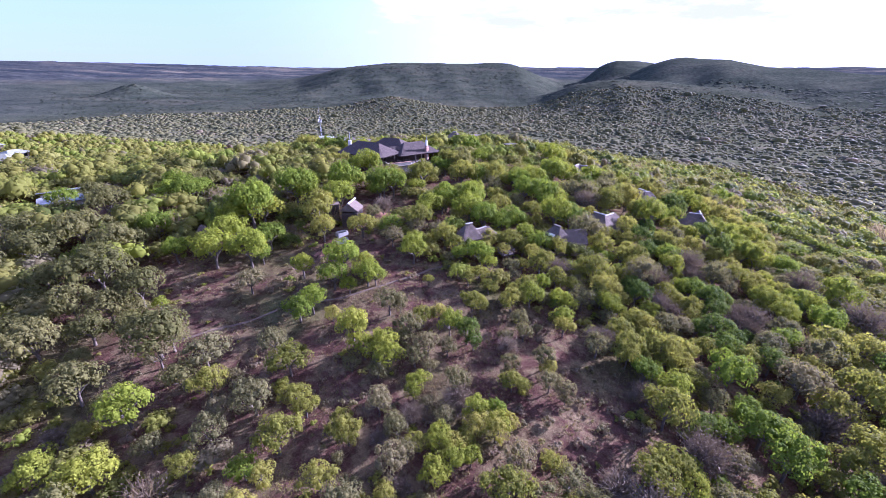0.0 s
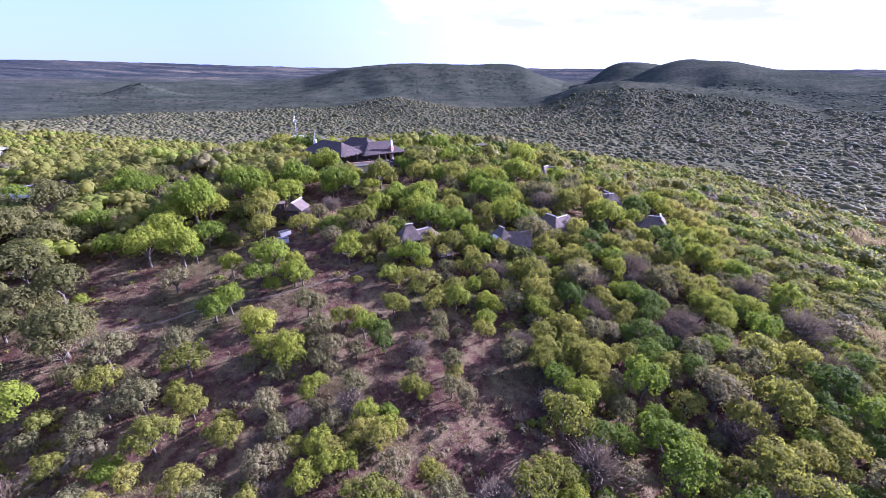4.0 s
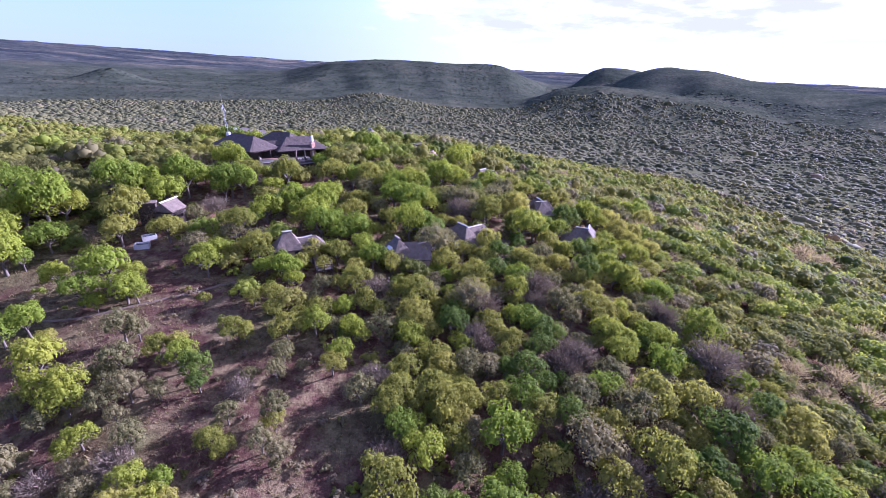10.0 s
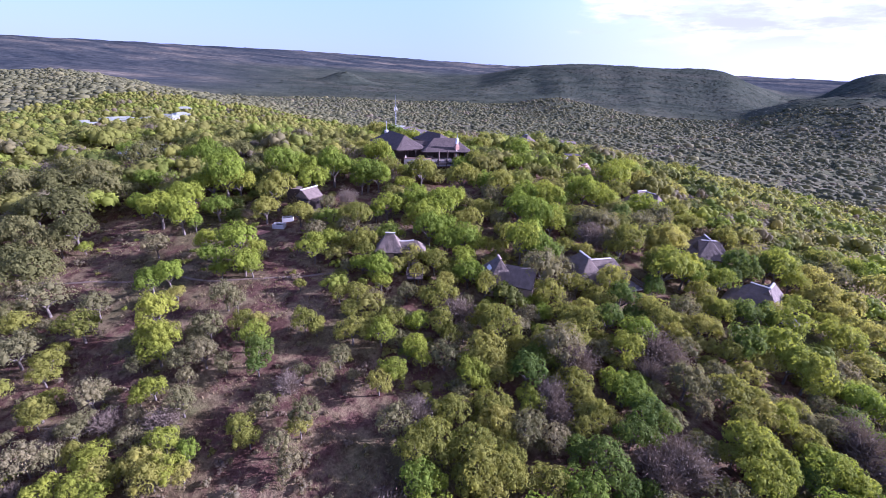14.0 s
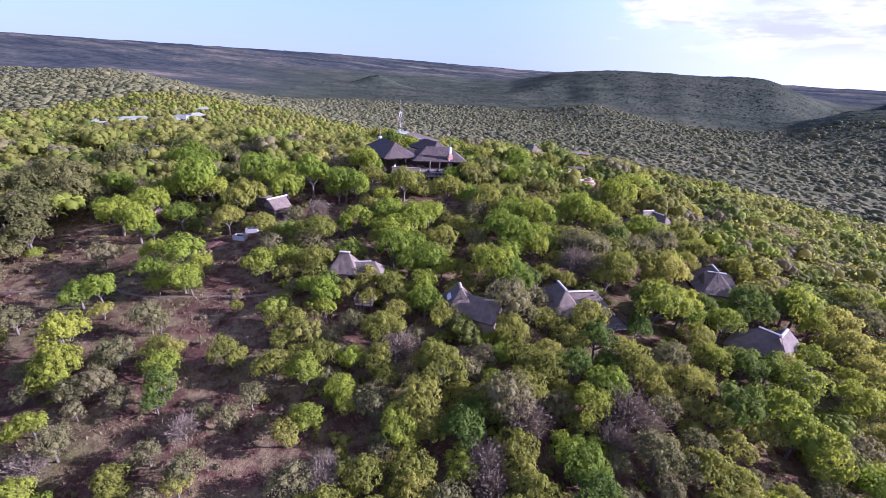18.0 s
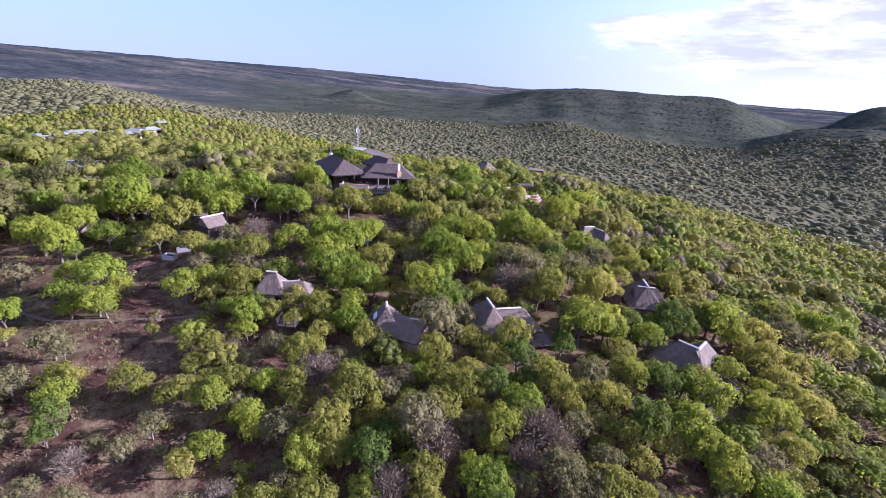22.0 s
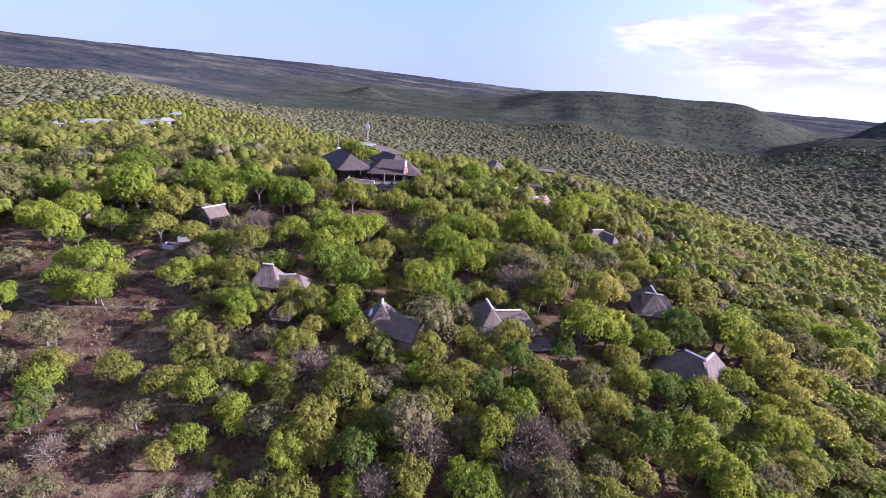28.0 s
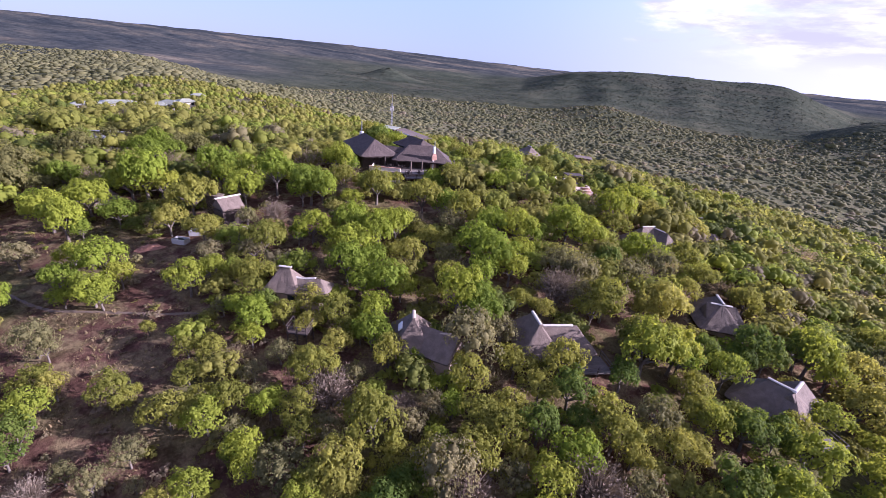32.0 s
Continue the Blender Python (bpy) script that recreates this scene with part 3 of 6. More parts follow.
def thatch_roof(ridge, half, run, drop, thick=0.28, sag=0.18, round_to=0.9, ends=(True, True), steps=5, around=56):
    """Hipped thatch about the x axis: a ridge of that length at z = 0, eaves at -drop. ends: hipped, or a gable cut off there."""
    bm = bmesh.new()
    L = ridge / 2
    ex = (L + (run if ends[0] else 0.45), L + (run if ends[1] else 0.45))
    cx, hx = (ex[1] - ex[0]) / 2, (ex[0] + ex[1]) / 2
    rows = []
    rnd = random.Random(int(ridge * 100 + half * 10))
    ts = [2 * math.pi * k / around for k in range(around)]
    for s in range(steps + 1):
        k = s / steps
        row = []
        for t in ts:
            c, sn = math.cos(t), math.sin(t)
            p = 16.0                                  # rounded rectangle
            q = (abs(c) ** p + abs(sn) ** p) ** (-1 / p)
            X, Y = cx + hx * c * q, half * sn * q
            rx = max(-L, min(L, X))
            if not ends[0] and X < -L:
                rx = X
            if not ends[1] and X > L:
                rx = X
            x, y = rx + (X - rx) * k, Y * k
            z = -drop * (k + sag * k * (1 - k) * 1.0) - (0.06 * (1 - k) ** 4)
            z += 0.05 * math.sin(4 * x + 3 * y) * k * 0.5 + rnd.uniform(-0.02, 0.02)
            row.append(bm.verts.new((x, y, z)))
        rows.append(row)
    under = [bm.verts.new((v.co.x - (v.co.x - cx) * 0.03, v.co.y * 0.96, v.co.z - thick + rnd.uniform(-0.04, 0.04))) for v in rows[-1]]
    inner = [bm.verts.new((cx + (v.co.x - cx) * 0.8, v.co.y * 0.8, v.co.z - thick + 0.25)) for v in rows[-1]]
    rows += [under, inner]
    for a, b in zip(rows, rows[1:]):
        for i in range(around):
            j = (i + 1) % around
            bm.faces.new((a[i], a[j], b[j], b[i]))
    bmesh.ops.remove_doubles(bm, verts=bm.verts, dist=0.015)
    return bm


def ridge_cap(length, wide=0.22, sag=0.0):
    """A rounded cement capping along the x axis."""
    bm = bmesh.new()
    rows, n = [], 8
    for s in range(n + 1):
        x = -length / 2 + length * s / n
        z = -sag * (1 - (2 * s / n - 1) ** 2)
        rows.append([bm.verts.new((x, wide * math.cos(a), z + wide * 0.7 * math.sin(a) - wide * 0.5)) for a in (math.pi * k / 8 for k in range(9))])
    for a, b in zip(rows, rows[1:]):
        for i in range(8):
            bm.faces.new((a[i], a[i + 1], b[i + 1], b[i]))
    for r in (rows[0], rows[-1]):
        bm.faces.new(r)
    return bm


THATCH = worn("weathered_thatch", (0.080, 0.061, 0.048), (0.185, 0.145, 0.115), 3.2, 0.95, (1, 1, 0.25), 0.8, 0.05, stain=0.3)
DARK_THATCH = worn("dark_thatch", (0.040, 0.030, 0.027), (0.092, 0.070, 0.060), 3.2, 0.95, (1, 1, 0.25), 0.8, 0.05, stain=0.25)
CEMENT = worn("cement_capping", (0.36, 0.33, 0.29), (0.54, 0.50, 0.45), 2.0, 0.85)
PLASTER = worn("buff_plaster", (0.34, 0.255, 0.195), (0.46, 0.36, 0.28), 1.2, 0.9)
PALE = worn("pale_plaster", (0.44, 0.40, 0.34), (0.58, 0.53, 0.46), 1.0, 0.9)
BROWNWALL = worn("brown_stained_wall", (0.075, 0.055, 0.045), (0.13, 0.10, 0.082), 1.2, 0.85)
BASIN = worn("trough_concrete", (0.30, 0.30, 0.30), (0.44, 0.43, 0.42), 1.4, 0.9)
PINK = worn("terracotta_plaster", (0.28, 0.16, 0.115), (0.39, 0.24, 0.18), 1.0, 0.9)
TIMBER = worn("grey_timber", (0.10, 0.085, 0.075), (0.20, 0.175, 0.155), 4.0, 0.85, (0.3, 3, 1))
DARKWOOD = worn("dark_timber", (0.035, 0.026, 0.022), (0.07, 0.052, 0.043), 4.0, 0.7)
STEEL = worn("galvanised_steel", (0.30, 0.31, 0.33), (0.45, 0.46, 0.48), 3.0, 0.45, metal=0.6)
TIN = worn("pale_roof_sheet", (0.19, 0.20, 0.145), (0.28, 0.285, 0.21), 1.2, 0.5, metal=0.0)
TINBLUE = worn("grey_roof_sheet", (0.24, 0.25, 0.275), (0.38, 0.39, 0.42), 1.2, 0.5, metal=0.1)
BROWNROOF = worn("brown_flat_roof", (0.10, 0.075, 0.062), (0.17, 0.13, 0.11), 1.2, 0.9)
CANVAS = worn("white_canvas", (0.62, 0.60, 0.57), (0.76, 0.74, 0.71), 2.0, 0.9)
WATER, wn_, wl_, wp_ = material("pool_water", 0.12, specular=0.25)
wp_.inputs["Base Color"].default_value = (0.015, 0.03, 0.03, 1)
GLASS, gn_, gl_, gp_ = material("window_glass", 0.05, specular=0.6)
gp_.inputs["Base Color"].default_value = (0.02, 0.025, 0.03, 1)


def window(parent, x, y, z, w, h, turn):
    win = part("window", box(w + 0.16, 0.12, h + 0.16, 0, 0, -0.08, 0.02), DARKWOOD, parent, "dark timber window frame", pose(x, y, z, 0, 0, turn))
    part("pane", box(w, 0.03, h, 0, -0.075, 0, 0), GLASS, win, "dark reflecting pane")


def deck(parent, sx, sy, x, y, z, turn, foot, boards=0.16, wood=None):
    """Timber deck on posts with a rail, a part of its building; z is the walking surface."""
    at = pose(x, y, z, 0, 0, turn)
    d = part("deck", box(sx, sy, 0.14, 0, 0, -0.2), DARKWOOD, parent, "raised timber deck", at)
    n = int(sx / boards)
    me = None
    for k in range(n):
        bx = -sx / 2 + (k + 0.5) * sx / n
        if me is None:
            b = part("plank", box(sx / n - 0.012, sy, 0.05, 0, 0, -0.056, 0.006), wood or TIMBER, d, "", pose(bx, 0, 0))
            me = b.data
        else:
            b = new("plank", me)
            b.parent, b.matrix_basis = d, pose(bx, 0, 0)
    for px in (-sx / 2 + 0.1, 0, sx / 2 - 0.1):
        for py in (-sy / 2 + 0.1, sy / 2 - 0.1):
            part("post", rod((px, py, -foot), (px, py, 0.95), 0.07), DARKWOOD, d)
    for a, b in (((-sx / 2, -sy / 2), (sx / 2, -sy / 2)), ((sx / 2, -sy / 2), (sx / 2, sy / 2)), ((-sx / 2, -sy / 2), (-sx / 2, sy / 2))):
        for h in (0.5, 0.95):
            part("rail", rod((*a, h), (*b, h), 0.045), wood or TIMBER, d)
    return d


def cottage(x, y, ridge_z, turn, wing_turn, ridge=2.6, wing=3.6, wing_shift=(0.9, 0.0), lower=0.8, half=3.5, label="", deck_at=None, wing_half=3.0, cap=True, gable=False, wing_sag=0.0, cap_mat=None, room=0.55, drop=3.5, deck_mat=None):
    """Thatched guest cottage: a main hipped roof and a wing at an angle. x, y is the middle of the main ridge."""
    g = float(ground_height(x, y))
    c = thing("thatched_cottage", label, "cottage", x, y, g, 0, "guest cottages")
    h = ridge_z - g
    eave = h - drop
    m = pose(0, 0, h, 0, 0, turn)
    part("roof", thatch_roof(ridge, half, half * 0.92, drop), THATCH, c, "main hipped thatch roof", m)
    wx, wy = wing_shift
    wr = radians(wing_turn)
    reach = wing / 2
    wc = (wx + math.cos(wr) * reach, wy + math.sin(wr) * reach)
    wm = pose(*wc, h - lower, 0, 0, wing_turn)
    part("wing_roof", thatch_roof(wing + 1.2, wing_half, wing_half * 0.8, drop - lower, ends=(False, not gable)), THATCH, c, "lower thatch roof over the wing", wm)
    if cap:
        part("ridge_cap", ridge_cap(ridge + 0.5), cap_mat or CEMENT, c, "pale cement ridge capping", m @ pose(0, 0, 0.05))
        part("ridge_cap", ridge_cap(wing + 0.4, sag=wing_sag), cap_mat or CEMENT, c, "pale cement ridge capping", wm @ pose(-0.2, 0, 0.05))
    base = min(-1.2, -0.8)
    body = part("wall", box(ridge + half * 1.1, half * 1.45, eave + 0.6 - base, 0, 0, base, 0.08), PLASTER, c, "buff plastered wall", pose(0, 0, 0, 0, 0, turn))
    part("wall", box(wing + wing_half * 0.7, wing_half * 1.4, eave + 0.5 - base, 0, 0, base, 0.08), PLASTER, c, "buff plastered wall", pose(*wc, 0, 0, 0, wing_turn))
    hw = half * 0.725 + 0.02
    for k in (-1, 1):
        window(body, k * 1.3, -hw, max(0.4, eave - 1.5), 0.9, 1.0, 0)
    window(body, 0, hw, max(0.4, eave - 1.5), 1.6, 1.0, 180)
    if deck_at:
        dx, dy, dz, dt, sx, sy = deck_at
        KEEP_OUT.append((dx, dy, 2.4))
        KEEP_OUT.append((dx + 0.3, dy - 3.5, 2.0))
        deck(c, sx, sy, dx - x, dy - y, dz - g, dt, 2.2, wood=deck_mat or TIMBER)
    KEEP_OUT.append((x, y, half * room))
    if room > 0.7:
        KEEP_OUT.append((x - 0.12 * half, y - 1.15 * half, half * room * 0.7))
    KEEP_OUT.append((x + wc[0], y + wc[1], wing_half * 0.55))
    return c


cottage(35.8, 92.4, 4.2, -50, 38, 2.6, 3.8, (1.3, 0.3), 0.8, 3.1, "grey thatched cottage with pale ridge caps and a timber deck", (43.8, 94.2, -0.9, 40, 4.2, 3.4), room=0.8)
part_b = cottage(23.2, 81.9, 5.0, -56, 6, 1.3, 4.8, (0.5, -0.1), 0.9, 2.9, "weathered thatched cottage with a swept ridge among trees", None, 2.5, True, True, 0.35, PLASTER)
part("gable_window", box(1.5, 0.14, 0.7, 0, 0, 0, 0.03), CANVAS, part_b, "white framed gable window in the thatch", pose(-1.52, -1.03, 3.72, -44, 0, -56))
cottage(58.3, 120.6, 2.2, -72, 18, 2.6, 2.8, (-0.9, -1.7), 0.3, 3.7, "dark grey thatched cottage with white ridge caps on the slope", room=1.05)
cottage(65.4, 103.8, 0.4, -20, 68, 2.6, 3.2, (1.3, -0.4), 0.1, 3.6, "grey thatched cottage with white ridge caps at the valley edge", (70.5, 101.5, -4.2, 40, 4.0, 3.0), room=0.85)
cottage(44.2, 141.2, 5.2, 48, -30, 2.8, 2.6, (1.2, 0.9), 0.3, 3.6, "dark thatched cottage with a bright ridge cap below the pool", room=1.1)
cottage(4.2, 78.4, 6.7, 25, 28, 1.2, 3.4, (0.7, 0.3), 1.3, 2.2, "thatched cottage with a white peaked ridge by a dirt path", (11.4, 74.2, 2.0, 25, 2.6, 2.2), 1.9, True, False, 0.2, drop=2.9, deck_mat=DARKWOOD)
cottage(56.8, 157.0, 2.4, 10, 60, 1.4, 1.6, (0.2, 0.2), 0.5, 2.7, "small dark thatched cottage half hidden in the trees", None, 2.2, False, room=1.0, drop=2.5)
cottage(55.0, 172.0, 1.7, 20, 70, 0.8, 1.0, (0.2, 0.2), 0.4, 1.5, "tiny dark thatched shelter with a pale ridge on the slope", None, 1.3, True, room=1.2, drop=1.6)
cottage(-51.0, 79.0, 6.0, 10, 80, 0.5, 1.2, (0.2, 0.3), 1.2, 2.8, "small grey thatched hut shaded by trees", None, 2.2, False)


def lodge():
    x, y = -16.0, 130.0
    g = 5.6
    b = thing("safari_lodge", "large dark-thatched lodge with a terrace, chimney and open verandah", "lodge", x, y, g)

    def at(px, py, pz, turn=0.0):
        return pose(px - x, py - y, pz - g, 0, 0, turn)
    part("roof", thatch_roof(8.6, 5.4, 5.0, 3.3, 0.35), DARK_THATCH, b, "western hipped thatch roof", at(-25.0, 130.5, 14.6, -31))
    part("roof", thatch_roof(6.6, 4.9, 4.3, 3.2, 0.35), DARK_THATCH, b, "eastern hipped thatch roof", at(-11.4, 135.0, 13.9, 36))
    part("link_roof", thatch_roof(9.0, 3.6, 1.0, 2.1, 0.3, ends=(False, False)), DARK_THATCH, b, "low thatch roof that joins the two halls", at(-17.2, 131.6, 13.0, 20))
    part("rear_roof", thatch_roof(6.0, 4.2, 3.4, 2.4, 0.3), DARK_THATCH, b, "thatch roof at the rear", at(-19.5, 144.5, 13.6, -20))
    part("wall", box(10.5, 6.6, 7.0, 0, 0, 0, 0.08), BROWNWALL, b, "plastered wall of the western hall", at(-25.0, 130.5, 5.0, -31))
    part("wall", box(9.0, 5.8, 7.0, 0, 0, 0, 0.08), BROWNWALL, b, "plastered wall of the eastern hall", at(-12.4, 136.2, 5.0, 36))
    part("wall", box(8.0, 4.4, 7.0, 0, 0, 0, 0.08), DARKWOOD, b, "dark glazed front of the link", at(-17.0, 132.0, 5.0, 20))
    part("wall", box(6.0, 5.0, 6.5, 0, 0, 0, 0.08), PLASTER, b, "rear wall", at(-19.5, 144.5, 5.0, -20))
    # terrace in front, with a pale retaining wall
    part("terrace", box(13.0, 6.0, 0.3, 0, 0, -0.3), TIMBER, b, "paved terrace floor", at(-12.6, 127.6, 8.6, 30))
    wall = part("terrace_wall", box(7.6, 0.35, 3.6, 0, 0, -3.4, 0.05), PALE, b, "pale retaining wall of the terrace", at(-14.6, 124.0, 9.1, 30))
    part("coping", box(7.8, 0.5, 0.14, 0, 0, 0.2, 0.04), PINK, wall, "reddish coping")
    part("terrace_wall", box(0.35, 4.4, 3.6, 0, 0, -3.4, 0.05), PALE, b, "pale retaining wall of the terrace", at(-18.6, 124.4, 9.1, 30))
    d = part("lower_deck", box(7.6, 4.2, 0.2, 0, 0, -0.2), DARKWOOD, b, "dark lower timber deck", at(-6.9, 127.9, 8.0, 45))
    for k in range(24):
        if k == 0:
            pl = part("plank", box(0.29, 4.2, 0.05, 0, 0, 0.004, 0.006), TIMBER, d, "", pose(-3.64, 0, 0))
            me = pl.data
        else:
            pl = new("plank", me)
            pl.parent, pl.matrix_basis = d, pose(-3.64 + k * 0.316, 0, 0)
    for px in (-3.6, -1.2, 1.2, 3.6):
        part("post", rod((px, -2.0, -3.4), (px, -2.0, 1.0), 0.09), DARKWOOD, d)
        part("post", rod((px, 1.9, -3.0), (px, 1.9, -0.1), 0.09), DARKWOOD, d)
    for h in (0.45, 0.72, 1.0):
        part("rail", rod((-3.7, -2.0, h), (3.7, -2.0, h), 0.05), DARKWOOD, d)
    # verandah columns under the eastern eave; one paler, a lit pier's light put into its plaster
    for k in range(5):
        px, py = -10.2 + k * 1.75, 128.6 + k * 2.25
        part("column", rod((0, 0, 0), (0, 0, 2.7), 0.16 if k % 2 else 0.22, 10), PALE if k == 2 else BROWNWALL, b, "plastered verandah column", at(px, py, 8.4))
    for px, py in ((-18.8, 125.2), (-16.5, 126.4), (-14.0, 128.0)):
        part("column", rod((0, 0, 0), (0, 0, 2.8), 0.13, 8), DARKWOOD, b, "timber verandah post", at(px, py, 8.5))
    # fireplace chimney: brick-coloured shoulder and white stack
    ch = part("chimney", box(1.3, 0.9, 4.0, 0, 0, 0, 0.06), PINK, b, "reddish chimney breast with a white stack", at(-6.9, 133.7, 8.2, 53))
    part("shoulder", thatch_shoulder(1.3, 0.9, 0.65, 0.65, 0.6), PINK, ch, "sloped shoulder", pose(0, 0, 4.0))
    part("stack", box(0.6, 0.6, 1.6, 0, 0, 4.6, 0.05), CANVAS, ch, "white painted stack")
    part("flue", rod((0, 0, 6.2), (0, 0, 7.5), 0.09, 10), STEEL, ch, "metal flue")
    v = part("vent", box(0.9, 0.9, 2.6, 0, 0, 0, 0.06), CANVAS, b, "white chimney at the western end", at(-31.8, 135.4, 11.5))
    part("flue", rod((0, 0, 2.6), (0, 0, 5.4), 0.1, 8), STEEL, v, "thin mast")
    for px, py, r in ((-29, 133, 5), (-22, 129, 5), (-12, 136, 5.5), (-8, 134, 4), (-17, 131, 4), (-19.5, 144.5, 3.5), (-13.5, 126, 3), (-7, 127.5, 2.6), (-14.5, 121, 2.8), (-11.5, 122.5, 2.4), (-7.2, 123.5, 2.2)):
        KEEP_OUT.append((px, py, r))


def thatch_shoulder(a, b, c, d, h):
    bm = bmesh.new()
    lo = [bm.verts.new((sx * a / 2, sy * b / 2, 0)) for sx, sy in ((-1, -1), (1, -1), (1, 1), (-1, 1))]
    hi = [bm.verts.new((sx * c / 2, sy * d / 2, h)) for sx, sy in ((-1, -1), (1, -1), (1, 1), (-1, 1))]
    for k in range(4):
        bm.faces.new((lo[k], lo[(k + 1) % 4], hi[(k + 1) % 4], hi[k]))
    bm.faces.new(hi)
    bm.faces.new(lo[::-1])
    return bm


lodge()


def furniture():
    """Tables and chairs on the lower deck and the terrace, dark against the pale wall."""
    made = None
    for k, (x, y, z) in enumerate(((-9.3, 126.4, 8.06), (-7.6, 128.4, 8.06), (-5.9, 130.1, 8.06), (-12.8, 128.2, 8.62), (-15.2, 126.9, 8.62))):
        if made is None:
            made = thing("terrace_table", "dark round terrace table on the timber deck", "table", x, y, z, 0, "terrace tables")
            part("tabletop", rod((0, 0, 0.70), (0, 0, 0.75), 0.55, 16), DARKWOOD, made)
            part("pedestal", rod((0, 0, 0), (0, 0, 0.7), 0.07, 8), DARKWOOD, made)
        else:
            copy_thing(made, pose(x, y, z))
        for q in range(4):
            a = q * math.pi / 2 + 0.5
            cx, cy = x + 0.95 * math.cos(a), y + 0.95 * math.sin(a)
            m = pose(cx, cy, z, 0, 0, math.degrees(a) + 90)
            if "chair" not in FIRST:
                ch = thing("terrace_chair", "dark timber armchair drawn up to a terrace table", "chair", cx, cy, z, 0, "terrace chairs")
                ch.matrix_basis = m
                part("seat", box(0.55, 0.52, 0.09, 0, 0, 0.4), DARKWOOD, ch)
                part("backrest", box(0.55, 0.08, 0.55, 0, 0.24, 0.45), DARKWOOD, ch)
                for lx in (-0.24, 0.24):
                    for ly in (-0.22, 0.22):
                        part("leg", box(0.06, 0.06, 0.4, lx, ly, 0, 0.01), DARKWOOD, ch)
                FIRST["chair"] = ch
            else:
                copy_thing(FIRST["chair"], m)


furniture()


def hut():
    x, y = 2.8, 177.0
    g = float(ground_height(x, y))
    h = thing("thatched_hall", "dark thatched pavilion with a steep hipped roof on the ridge", "pavilion", x, y, g)
    part("roof", thatch_roof(1.6, 5.4, 5.2, 4.2, 0.35), THATCH, h, "steep hipped thatch", pose(0, 0, 11.2 - g, 0, 0, -35))
    part("ridge_cap", ridge_cap(2.0), CEMENT, h, "cement ridge cap", pose(0, 0, 11.26 - g, 0, 0, -35))
    part("wall", box(7.4, 7.4, 7.4 - g + 1.0, 0, 0, -1, 0.08), PLASTER, h, "plastered wall", pose(0, 0, 0, 0, 0, -35))
    KEEP_OUT.append((x, y, 6.0))
    KEEP_OUT.append((x + 2, y - 8, 3.5))


hut()


